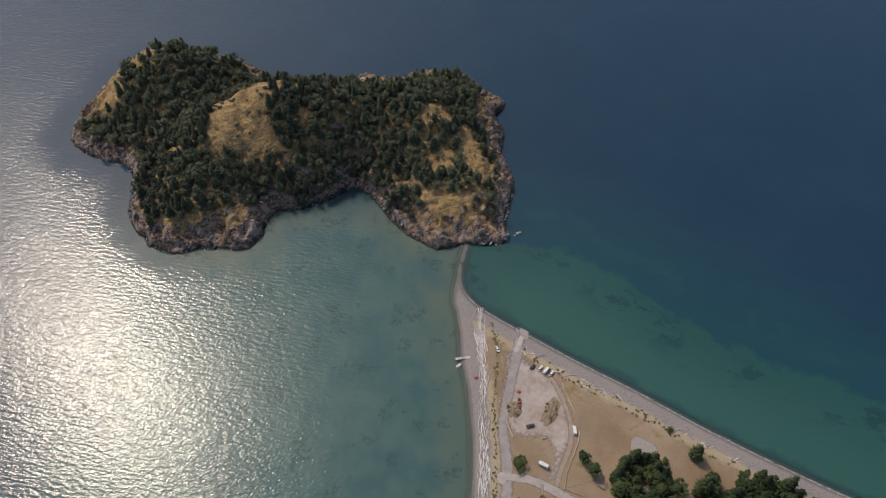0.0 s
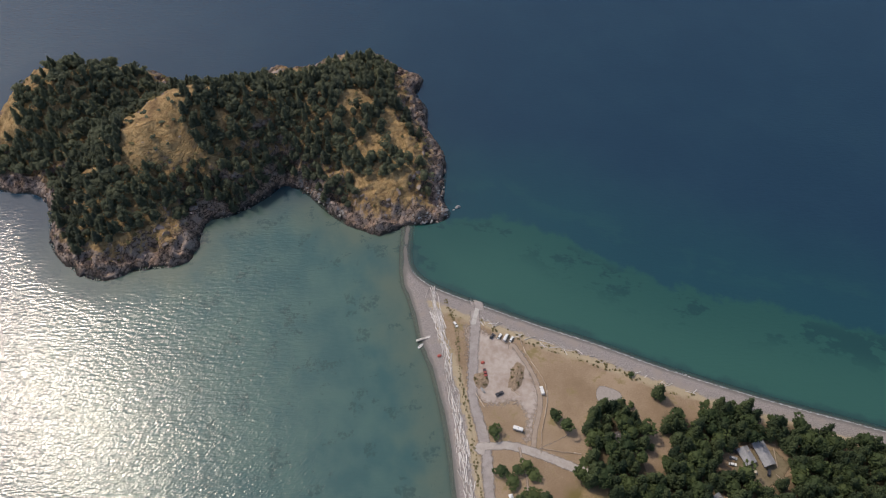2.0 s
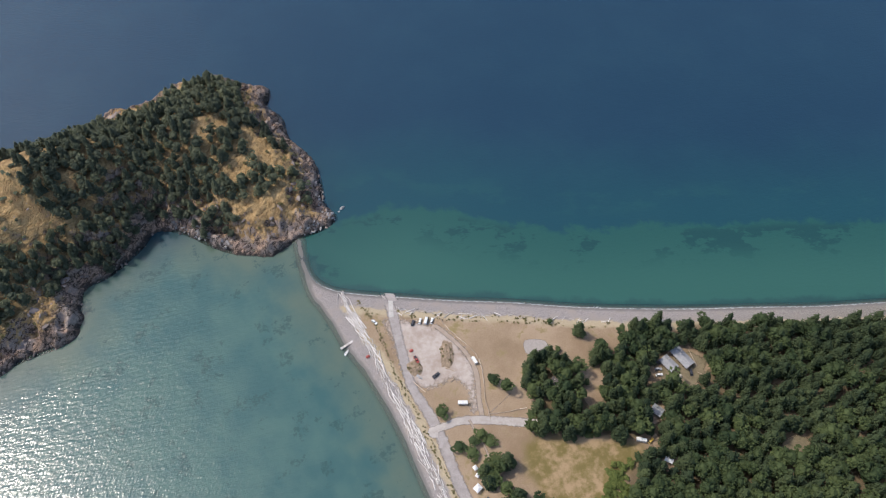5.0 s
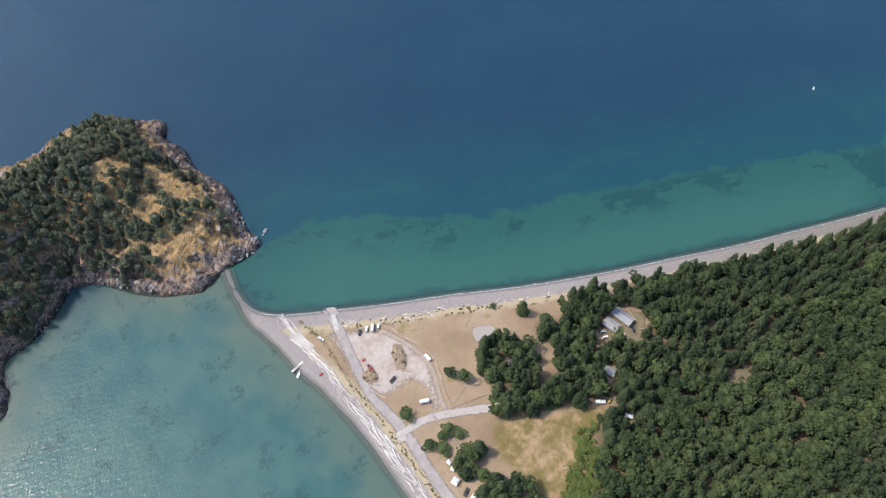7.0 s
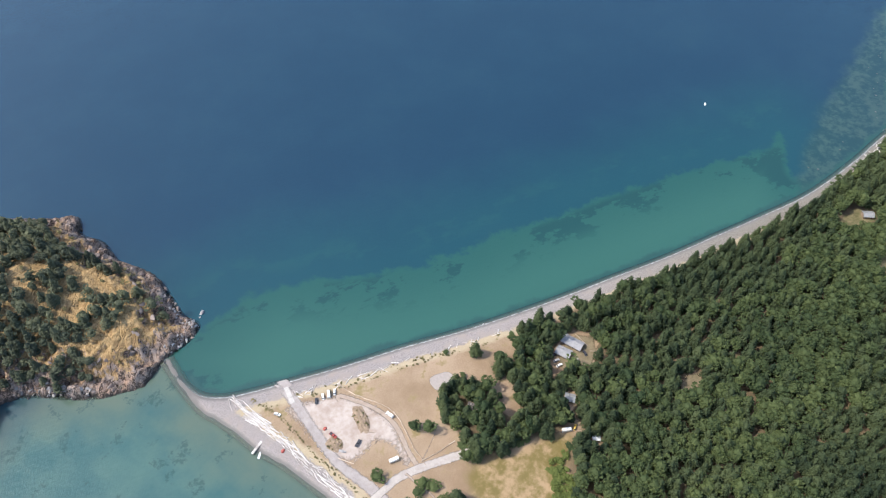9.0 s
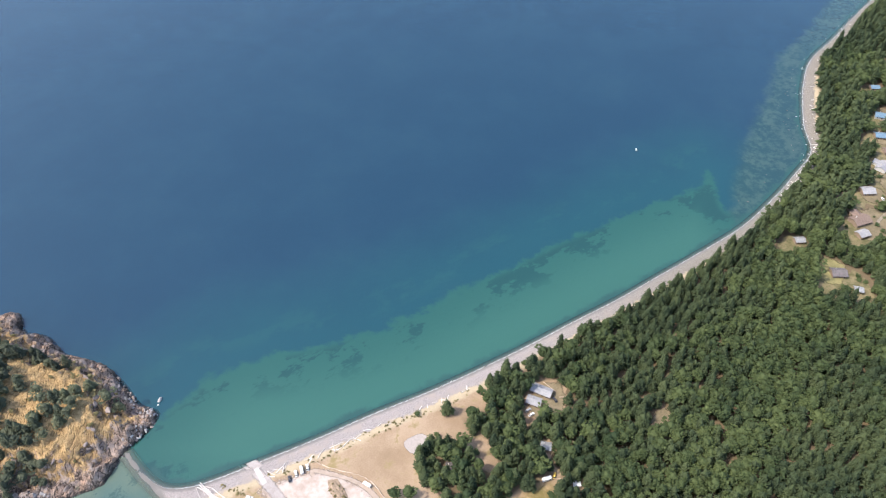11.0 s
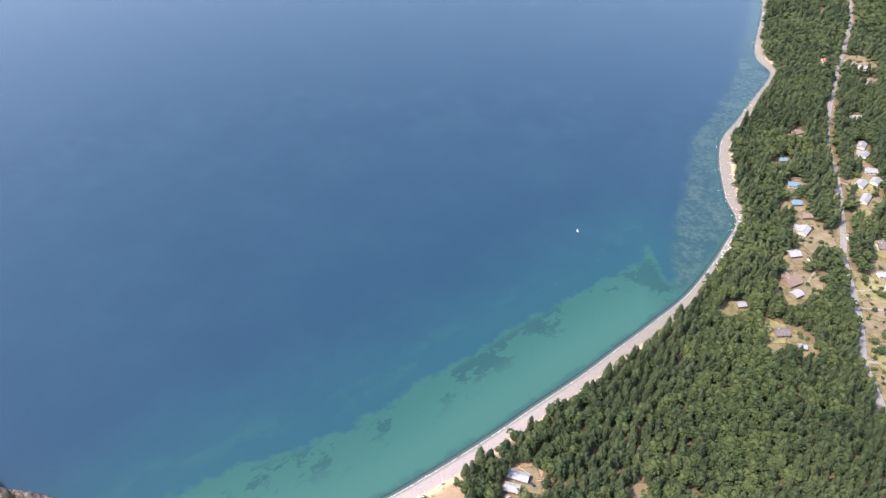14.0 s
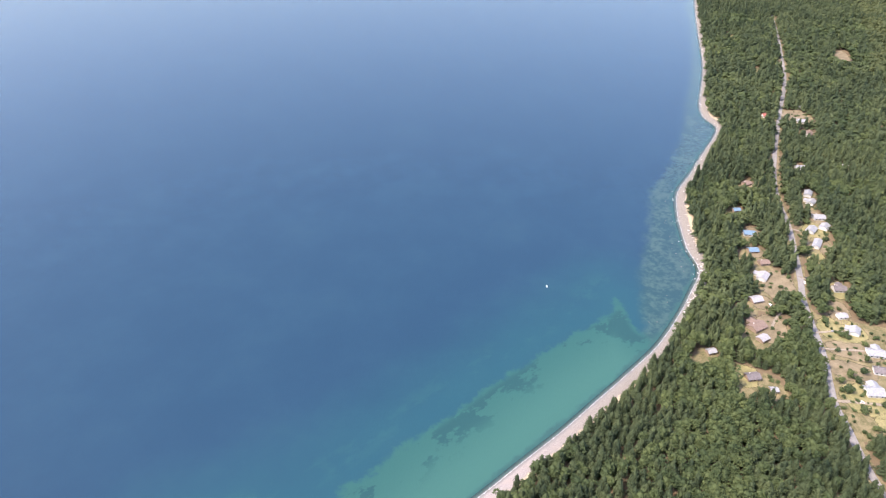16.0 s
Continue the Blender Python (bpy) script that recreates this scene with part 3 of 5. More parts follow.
def box(bm, x0, x1, y0, y1, z0, z1, taper=(1.0, 1.0), bevel=0.0):
    cx, cy = (x0 + x1) / 2, (y0 + y1) / 2
    low = [bm.verts.new((x, y, z0)) for x, y in ((x0, y0), (x1, y0), (x1, y1), (x0, y1))]
    top = [bm.verts.new((cx + (x - cx) * taper[0], cy + (y - cy) * taper[1], z1)) for x, y in ((x0, y0), (x1, y0), (x1, y1), (x0, y1))]
    faces = [bm.faces.new(low[::-1]), bm.faces.new(top)] + [bm.faces.new((low[i], low[(i + 1) % 4], top[(i + 1) % 4], top[i])) for i in range(4)]
    if bevel:
        bmesh.ops.bevel(bm, geom=list({e for f in faces for e in f.edges}), offset=bevel, segments=2, affect="EDGES")
    return bm


def new_box(*a, **k):
    return box(bmesh.new(), *a, **k)


def strip(name, points, width, material, label, category, lift=0.12, per=8, wobble=0.4):
    """A way along an open line, laid on the ground."""
    q = curve_round(points, per, closed=False)
    q = q[: (len(points) - 1) * per + 1]
    tan = np.gradient(q, axis=0)
    tan /= np.linalg.norm(tan, axis=1)[:, None]
    side = np.column_stack([-tan[:, 1], tan[:, 0]])
    cols = np.linspace(-0.5, 0.5, 5)
    wide = width * (1 + wobble * 0.3 * bumps(q, 9, 2, 8))
    pts = (q[:, None, :] + side[:, None, :] * cols[None, :, None] * wide[:, None, None]).reshape(-1, 2)
    z = heights(pts) + lift - 0.02 * np.abs(np.tile(cols, len(q)))
    n = len(q)
    i = (np.arange(n - 1)[:, None] * 5 + np.arange(4)[None, :]).ravel()
    ob = sheet(name, np.column_stack([pts, z]), np.stack([i, i + 5, i + 6, i + 1], 1)[:, ::-1], material, {"rim": ((0.5 - np.abs(cols))[None, :] * wide[:, None]).ravel()}, True)
    return tagged(ob, label, category, kind="structure")


def patch(name, outline, material, label, category, lift=0.08, cell=1.6, ragged=1.2):
    """A flat patch with a ragged rim, laid on the ground."""
    line = curve_round(outline, 6)
    lo, hi = line.min(0), line.max(0)
    xs, ys = np.arange(lo[0], hi[0] + cell, cell), np.arange(lo[1], hi[1] + cell, cell)
    X, Y = np.meshgrid(xs, ys)
    pts = np.stack([X.ravel(), Y.ravel()], 1)
    rim = signed(line, pts) + ragged * bumps(pts, 6, 3, 13)
    inside = rim > -0.5
    nx = len(xs)
    i = (np.arange(len(ys) - 1)[:, None] * nx + np.arange(nx - 1)[None, :]).ravel()
    faces = np.stack([i, i + 1, i + 1 + nx, i + nx], 1)
    faces = faces[inside[faces].any(1)]
    ob = sheet(name, np.column_stack([pts, heights(pts) + lift]), faces, material, {"rim": rim}, True)
    return tagged(ob, label, category, kind="structure")


# ---- roads, lot and open ground ----
LOT = [(43, 241), (60, 232), (74, 221), (81, 207), (83, 192), (82, 178), (75, 163), (69, 151), (62, 153), (67, 166), (64, 177), (56, 176), (47, 178),
       (40, 184), (37, 195), (38, 208), (40, 226)]
patch("gravel_lot", LOT, m_lot, "pale gravel parking lot with worn light patches", "parking lot", 0.10)
strip("gravel_road", ROAD, 8.5, m_road, "pale grey gravel road along the beach", "road", 0.16)
strip("gravel_lane", [(39, 151), (48, 153), (57, 151), (71, 144), (90, 132), (100, 126), (112, 119)], 6.5, m_lane, "pale gravel lane leading into the trees", "road", 0.20)
strip("dirt_track", [(66, 148), (73, 160), (80, 176), (81, 190), (77, 207), (70, 216)], 4.0, m_track, "curved dirt track round the lot", "track", 0.18)
strip("footpath", [(60, 149), (60, 140), (60, 128), (56, 118)], 2.2, m_track, "narrow dirt path between shrubs", "path", 0.22)
strip("footpath", [(74, 148), (83, 150), (92, 153)], 1.2, m_track, "narrow dirt path across dry grass", "path", 0.14)
strip("paved_road", EAST_ROAD, 6.5, m_asphalt, "worn grey paved road between houses", "road", 0.35)
for line, wide in (([(516, -88), (525, -105), (530, -122)], 3.5), ([(493, -93), (500, -115), (506, -140), (509, -165)], 3.5), ([(424, -97), (430, -120), (436, -150)], 4.0),
                   ([(614, -80), (606, -95), (603, -112)], 3.5), ([(560, -80), (540, -60), (512, -52)], 3.5), ([(720, -74), (716, -85), (714, -100)], 3.5),
                   ([(1110, -74), (1105, -90), (1100, -105)], 4.0), ([(1150, -76), (1152, -95), (1150, -110)], 4.0)):
    strip("driveway", line, wide, m_drive, "pale dirt driveway", "driveway", 0.42)
patch("game_court", [(120, 181), (132, 174), (128, 165), (116, 171)], m_pad, "faded grey square court in dry grass", "court", 0.10, 1.0, 0.2)
YARDS = [(508, -50, 24, 15, m_yard), (590, -57, 27, 17, m_yard), (551, -42, 14, 10, m_yard), (690, -34, 16, 10, m_yard), (430, -28, 15, 12, m_lawn), (649, -38, 12, 9, m_yard),
         (720, -101, 26, 15, m_lawn), (690, -104, 20, 13, m_yard), (757, -105, 18, 10, m_yard), (660, -98, 22, 10, m_lawn), (601, -116, 18, 11, m_lawn), (560, -112, 20, 11, m_yard)]
YARDS += [(915, -64, 30, 5, m_yard), (1100, -98, 38, 22, m_yard), (922, -150, 10, 38, m_yard), (226, 42, 10, 6, m_yard), (199, 114, 17, 12, m_yard), (822, -26, 15, 8, m_yard),
         (530, -112, 20, 22, m_lawn), (500, -120, 14, 24, m_yard), (470, -115, 14, 22, m_yard), (435, -125, 20, 24, m_lawn), (410, -150, 18, 24, m_lawn), (1200, -80, 55, 5, m_yard), (1480, -200, 55, 14, m_yard), (1330, -40, 26, 6, m_lawn), (1560, 10, 26, 10, m_lawn)]
for x, y, rx, ry, mat in YARDS:
    ring = [(x + rx * math.cos(a) * 1.05, y + ry * math.sin(a) * 1.05) for a in np.linspace(0, 2 * math.pi, 9)[:-1]]
    patch("yard", ring, mat, "dry lawn with bare tan patches beside houses" if mat is m_lawn else "bare dry tan yard in the trees", "yard", 0.22, 2.2, 3.0)

# ---- trees ----
rng = np.random.default_rng(7)


def sprigs(centre, out, size, r):
    """Small folded leaf clumps: four points and two faces each."""
    n = len(centre)
    up = np.array([0, 0, 1.0])
    side = np.cross(out, up + r.normal(0, 0.25, (n, 3)))
    side /= np.linalg.norm(side, axis=1)[:, None] + 1e-9
    s = (size * r.uniform(0.7, 1.35, n))[:, None]
    tip = centre + out * s * 1.15 + r.normal(0, 0.12, (n, 3)) * s
    back = centre - out * s * 0.55 + np.cross(side, out) * s * 0.35
    v = np.stack([back, centre - side * s * 0.75, tip, centre + side * s * 0.75], 1).reshape(-1, 3)
    i = np.arange(n)[:, None] * 4
    f = np.stack([i + [0, 1, 2], i + [0, 2, 3]], 1).reshape(-1, 3)
    return v, f


def core(rings):
    """A closed rough hull through rings of (height, radius)."""
    n, v, f = 7, [], []
    r = np.random.default_rng(len(rings))
    for z, rad in rings:
        for k in range(n):
            a = 2 * math.pi * k / n + z * 3
            q = rad * r.uniform(0.8, 1.1)
            v.append((q * math.cos(a), q * math.sin(a), z))
    for j in range(len(rings) - 1):
        for k in range(n):
            a, b = j * n + k, j * n + (k + 1) % n
            f += [(a, b, b + n), (a, b + n, a + n)]
    return np.array(v), np.array(f)


def fir_crown(seed, n, size):
    """Radius and height are 1."""
    r = np.random.default_rng(seed)
    u = 1 - np.sqrt(r.uniform(0.0, 1.0, n)) * 0.9
    u = np.clip(u + 0.02 * np.sin(u * 60), 0.08, 0.985)
    a = r.uniform(0, 2 * math.pi, n)
    lean = 0.12 * np.sin(a * 2 + seed) + 0.14 * np.sin(a * 3 + 2 * seed + u * 9)
    tier = 0.86 + 0.14 * np.sin(u * 34 + seed + 1.5 * np.sin(a * 2))
    rad = (1 - u ** 1.7) ** 0.66 * tier * (0.9 + lean) * r.uniform(0.78, 1.08, n)
    c = np.stack([rad * np.cos(a), rad * np.sin(a), u], 1)
    c3 = c * [5.0, 5.0, 22.0]
    out = np.stack([np.cos(a), np.sin(a), r.uniform(-1.0, 0.05, n) + 0.5 * u], 1)
    out /= np.linalg.norm(out, axis=1)[:, None]
    v, f = sprigs(c3, out, size * (0.55 + 0.6 * (1 - u)), r)
    cv, cf = core([(0.1, 0.02), (0.14, 0.74), (0.45, 0.6), (0.75, 0.42), (0.95, 0.03)])
    v = np.concatenate([v / [5.0, 5.0, 22.0], cv])
    return v, np.concatenate([f, cf + len(v) - len(cv)])


def leafy_crown(seed, n, size):
    r = np.random.default_rng(seed)
    lobes = np.column_stack([r.normal(0, 0.36, (7, 2)), r.uniform(0.42, 0.8, 7)])
    lobes[0] = (0, 0, 0.66)
    lr = r.uniform(0.34, 0.52, 7)
    k = r.integers(0, 7, n)
    dirs = r.normal(0, 1, (n, 3))
    dirs[:, 2] = np.abs(dirs[:, 2]) * 1.1 - 0.3
    dirs /= np.linalg.norm(dirs, axis=1)[:, None]
    c3 = lobes[k] * [5.5, 5.5, 15.0] + dirs * (lr[k] * 5.5 * r.uniform(0.8, 1.08, n))[:, None] * [1, 1, 0.85]
    out = dirs + r.normal(0, 0.45, (n, 3))
    out /= np.linalg.norm(out, axis=1)[:, None]
    v, f = sprigs(c3, out, size, r)
    cv, cf = core([(0.2, 0.03), (0.3, 0.55), (0.6, 0.72), (0.82, 0.45), (0.92, 0.03)])
    v = np.concatenate([v / [5.5, 5.5, 15.0], cv])
    return v, np.concatenate([f, cf + len(v) - len(cv)])


def scatter(x0, x1, y0, y1, gap, test, seed):
    r = np.random.default_rng(seed)
    X, Y = np.meshgrid(np.arange(x0, x1, gap), np.arange(y0, y1, gap))
    pts = np.stack([X.ravel(), Y.ravel()], 1) + r.uniform(-0.46, 0.46, (X.size, 2)) * gap
    return pts[test(pts)]


def grove(name, pts, z, shapes, radius, height, material, label, seed, turn=None):
    """Many trees in one object."""
    r = np.random.default_rng(seed)
    vs, fs, tint, base = [], [], [], 0
    kind = r.integers(0, len(shapes), len(pts))
    for k, (v, f) in enumerate(shapes):
        q, zz = pts[kind == k], z[kind == k]
        m = len(q)
        if not m:
            continue
        a = r.uniform(0, 2 * math.pi, m)
        if turn is not None:
            a = turn + r.normal(0, 0.2, m)
        rad, hei = r.uniform(*radius, m), r.uniform(*height, m)
        ca, sa = np.cos(a)[:, None], np.sin(a)[:, None]
        lean = r.normal(0, 0.03, (m, 2)) * hei[:, None]
        x = (v[:, 0] * ca - v[:, 1] * sa) * rad[:, None] + q[:, :1] + lean[:, :1] * v[:, 2]
        y = (v[:, 0] * sa + v[:, 1] * ca) * rad[:, None] + q[:, 1:] + lean[:, 1:] * v[:, 2]
        w = v[:, 2] * hei[:, None] + zz[:, None]
        vs.append(np.stack([x, y, w], 2).reshape(-1, 3))
        fs.append((f[None] + (np.arange(m) * len(v))[:, None, None]).reshape(-1, 3) + base)
        tint.append(np.repeat(np.clip(0.5 * r.uniform(0, 1, m) + 0.5 * (0.5 + 0.9 * bumps(q, 55, 3, 71)), 0, 1), len(v)))
        base += m * len(v)
    if not vs:
        return None
    ob = sheet(name, np.concatenate(vs), np.concatenate(fs), material, {"tint": np.concatenate(tint)})
    return tagged(ob, label, "trees", kind="stuff")


FIR_MID = [fir_crown(s, 210, 1.0) for s in (1, 2, 3, 4, 5)]
LEAFY_MID = [leafy_crown(s, 200, 1.05) for s in (11, 12, 13, 14)]
FIR_FAR = [fir_crown(s, 55, 1.9) for s in (21, 22, 23)]
LEAFY_FAR = [leafy_crown(s, 55, 2.0) for s in (31, 32, 33)]
FIR_LAST = [fir_crown(s, 22, 3.0) for s in (41, 42, 43)]
LEAFY_LAST = [leafy_crown(s, 22, 3.2) for s in (44, 45, 46)]
BUSH = [leafy_crown(s, 60, 1.8) for s in (51, 52, 53)]


def tree_kind(name, crown_shape, crown_mat, label, category, limb_z, group):
    """One tree with trunk and crown, 1 m in radius and height, scaled when copied."""
    top = tagged(new(name), label, category, group)
    v, f = crown_shape
    crown = sheet("crown", v, f, crown_mat)
    crown.parent = top
    bm = bmesh.new()
    rings = []
    for z, rad in ((-0.03, 0.075), (0.1, 0.055), (0.5, 0.035), (0.9, 0.01)):
        rings.append([bm.verts.new((rad * math.cos(k * math.pi / 3), rad * math.sin(k * math.pi / 3), z)) for k in range(6)])
    for lo, hi in zip(rings, rings[1:]):
        for k in range(6):
            bm.faces.new((lo[k], lo[(k + 1) % 6], hi[(k + 1) % 6], hi[k]))
    for k, z in enumerate(limb_z):
        a = k * 2.4
        tip = bm.verts.new((0.6 * (1 - z) * math.cos(a) + 0.1 * math.cos(a), 0.6 * (1 - z) * math.sin(a) + 0.1 * math.sin(a), z + 0.05))
        s = [bm.verts.new((0.03 * math.cos(a + b), 0.03 * math.sin(a + b), z + 0.012 * b)) for b in (-1.5, 0, 1.5)]
        for i in range(3):
            bm.faces.new((s[i], s[(i + 1) % 3], tip))
    part("trunk", bm, m_bark, top)
    return top


def place_trees(kinds, pts, radius, height, seed):
    r = random.Random(seed)
    z = heights(pts)
    for i, (x, y) in enumerate(pts):
        proto = kinds[i % len(kinds)]
        rad, hei = r.uniform(*radius), r.uniform(*height)
        ob = copy_thing(proto, Matrix.Identity(4))
        ob.location, ob.rotation_euler, ob.scale = (x, y, z[i] - 0.2), (0, 0, r.uniform(0, 6.28)), (rad, rad, hei)


firs = [tree_kind("fir_tree", fir_crown(s, 300, 0.9), m_fir, "tall dark green fir tree on dry ground", "tree", (0.2, 0.35, 0.5, 0.65), "firs") for s in (61, 62, 63, 64)]
leafies = [tree_kind("broadleaf_tree", leafy_crown(s, 240, 0.95), m_leaf, "full round-crowned green broadleaf tree", "tree", (0.25, 0.35, 0.45, 0.55), "broadleaf trees") for s in (71, 72, 73)]
shrubs = [tree_kind("shrub", leafy_crown(s, 160, 1.0), m_leaf, "dense low green shrub beside a lane", "shrub", (0.2, 0.3), "shrubs") for s in (81, 82)]
for k, ob in enumerate(firs):
    x, y = ((154, 168), (122, 163), (128, 158), (127, 150))[k]
    ob.location, ob.scale, ob.rotation_euler = (x, y, ground_z(x, y) - 0.2), (4.6, 4.6, 17), (0, 0, k)
for k, ob in enumerate(leafies):
    x, y = ((91, 157), (86, 165), (104, 147))[k]
    ob.location, ob.scale, ob.rotation_euler = (x, y, ground_z(x, y) - 0.2), ((5.2, 5.2, 11), (4.2, 4.2, 8), (5.5, 5.5, 12))[k], (0, 0, k)
for k, ob in enumerate(shrubs):
    x, y = ((47, 161), (142, 185))[k]
    ob.location, ob.scale, ob.rotation_euler = (x, y, ground_z(x, y) - 0.2), ((5.0, 5.0, 6.0), (2.2, 2.2, 2.6))[k], (0, 0, k)

# the wood's edge, tree by tree, then the wood behind
edge_zone = lambda q: (q[:, 0] < 215) & (q[:, 1] > 62)
near_wood = scatter(60, 500, -190, 175, 6.3, lambda q: wooded(q) > np.where(q[:, 0] > 400, -2.0, 1.0), 3)
edge_pts = near_wood[edge_zone(near_wood)]
deep_pts = near_wood[~edge_zone(near_wood)]
pick = rng.random(len(edge_pts)) < 0.75
place_trees(firs, edge_pts[pick], (3.3, 4.8), (11, 20), 4)
place_trees(leafies, edge_pts[~pick], (4.6, 6.4), (11, 16), 5)
camp = scatter(30, 90, 30, 145, 6.6, lambda q: signed(camp_line, q) > 0.5, 6)
place_trees(leafies, camp[camp[:, 1] < 118][::2], (4.2, 5.8), (9, 14), 7)
place_trees(firs, camp[camp[:, 1] < 118][1::2], (4.0, 5.2), (12, 18), 8)
place_trees(shrubs, camp[camp[:, 1] >= 118], (4.0, 5.0), (4.5, 7), 9)
pick = rng.random(len(deep_pts)) < 0.64 + 0.9 * bumps(deep_pts, 60, 2, 72)
grove("fir_wood", deep_pts[pick], heights(deep_pts[pick]), FIR_MID, (3.2, 5.0), (11, 20), m_fir_many, "dense dark green fir wood", 10)
grove("broadleaf_wood", deep_pts[~pick], heights(deep_pts[~pick]), LEAFY_MID, (4.4, 6.2), (12, 18), m_leaf_many, "dense mid green broadleaf wood", 11)
mid_wood = scatter(500, 1000, -330, 70, 7.2, lambda q: wooded(q) > -3.5, 12)
pick = rng.random(len(mid_wood)) < 0.68 + 0.9 * bumps(mid_wood, 70, 2, 73)
grove("fir_wood", mid_wood[pick], heights(mid_wood[pick]), FIR_FAR, (4.0, 5.8), (15, 24), m_fir_many, "dark green firs between shore houses", 13)
grove("broadleaf_wood", mid_wood[~pick], heights(mid_wood[~pick]), LEAFY_FAR, (4.8, 6.6), (10, 16), m_leaf_many, "green broadleaf trees between shore houses", 14)
far_wood = scatter(1000, 2500, -560, 125, 9.6, lambda q: wooded(q) > -7.0, 15)
pick = rng.random(len(far_wood)) < 0.72 + 1.1 * bumps(far_wood, 130, 3, 74)
grove("distant_wood", far_wood[pick], heights(far_wood[pick]), FIR_LAST, (4.6, 7.0), (13, 24), m_fir_many, "far dark green wood behind the shore", 16)
grove("distant_broadleaf_wood", far_wood[~pick], heights(far_wood[~pick]), LEAFY_LAST, (5.5, 8.0), (9, 16), m_leaf_many, "far pale green broadleaf wood behind the shore", 26)
scrub_pts = scatter(90, 620, -200, 190, 5.2, lambda q: (np.abs(wooded(q)) < 4.5) & (signed(coast, q) > 11), 17)
scrub_pts = scrub_pts[rng.random(len(scrub_pts)) < np.where(scrub_pts[:, 0] < 175, 0.1, 0.35)]
grove("shrub_edge", scrub_pts, heights(scrub_pts) - 0.4, BUSH, (1.4, 3.2), (1.6, 4.0), m_leaf_many, "low green shrubs along the wood edge", 18)


grassy_strip = scatter(1380, 2300, -480, -200, 9.0, lambda q: np.abs(q[:, 1] + 300 + 0.06 * (q[:, 0] - 1750) + 30 * bumps(q, 120, 2, 75)) < 34, 76)
grove("young_broadleaf_wood", grassy_strip, heights(grassy_strip), LEAFY_LAST, (5.0, 7.5), (15, 21), m_young, "strip of pale green young trees in the far wood", 77)
yard_bush = scatter(385, 1180, -170, 10, 4.6, lambda q: (in_clearing(q) < 1.0) | (signed(field_line, q) > 0), 78)
yard_bush = yard_bush[(rng.random(len(yard_bush)) < 0.2) & (off_line(EAST_ROAD, yard_bush) > 5) & (np.min([np.hypot(yard_bush[:, 0] - x, yard_bush[:, 1] - y) for x, y in HOUSE_SPOTS], axis=0) > 11)]
grove("yard_shrubs", yard_bush, heights(yard_bush) - 0.2, BUSH, (1.0, 3.0), (1.2, 4.5), m_leaf_many, "low green shrubs and hedges round houses", 79)


# island trees
def isle_open(q):
    best = np.full(len(q), 9.0)
    for x, y, rx, ry in BALDS:
        best = np.minimum(best, np.hypot((q[:, 0] - x) / rx, (q[:, 1] - y) / ry))
    return best


def isle_wood(q):
    d = signed(isle, q)
    o = isle_open(q) + 0.55 * bumps(q, 11, 3, 31)
    thin = bumps(q, 22, 3, 33)
    east = q[:, 0] > -20
    lim = np.where(q[:, 0] > -25, 12, np.where((q[:, 0] < -225) & (q[:, 1] > 450), 30, np.where(q[:, 1] > 485, 19, 8)))
    lim = np.where((np.abs(q[:, 0] + 90) < 48) & (q[:, 1] < 405), 3, lim)
    return (d > lim + 5 * thin) & (o > 1.0) & ~(east & (thin > 0.3)) & (bumps(q, 9, 2, 35) < 0.5)


isle_pts = scatter(-330, 70, 310, 565, 5.8, isle_wood, 19)
pick = rng.random(len(isle_pts)) < 0.5
grove("island_firs", isle_pts[pick], isle_height(isle_pts[pick]) - 0.5, FIR_MID, (2.8, 4.4), (9, 15), m_isle_many, "dark green firs covering the island hill", 20)
grove("island_broadleaf_trees", isle_pts[~pick], isle_height(isle_pts[~pick]) - 0.8, LEAFY_MID, (3.0, 4.8), (7, 12), m_isle_many, "grey green rounded trees on the island", 21)
isle_scrub = scatter(-330, 70, 310, 565, 4.6, lambda q: (signed(isle, q) > 7) & ~isle_wood(q), 22)
isle_scrub = isle_scrub[rng.random(len(isle_scrub)) < np.where(isle_open(isle_scrub) < 0.9, 0.07, 0.3)]
grove("island_scrub", isle_scrub, isle_height(isle_scrub) - 0.5, BUSH, (0.9, 2.4), (1.0, 3.2), m_scrub, "brownish scrub dotted over dry slopes", 23)
bald = scatter(-190, -135, 385, 460, 8.5, lambda q: np.hypot((q[:, 0] + 160) / 24, (q[:, 1] - 424) / 34) < 1, 24)
bald = bald[rng.random(len(bald)) < 0.55]
grove("island_bushes", bald, isle_height(bald) - 0.4, BUSH, (1.2, 2.6), (1.2, 2.6), m_isle_many, "dark bushes scattered over a golden grass knoll", 25)
brake = np.array([(132, 82), (118, 66), (98, 48), (82, 56), (90, 66), (106, 74), (122, 86)], float)
brake_pts = scatter(78, 136, 44, 92, 3.6, lambda q: signed(brake, q) + 2.5 * bumps(q, 8, 2, 36) > 0, 27)
grove("meadow_shrubs", brake_pts, heights(brake_pts) - 0.3, LEAFY_FAR, (1.8, 3.4), (2.2, 5.0), m_bright, "bright green shrubs along the meadow edge", 28)


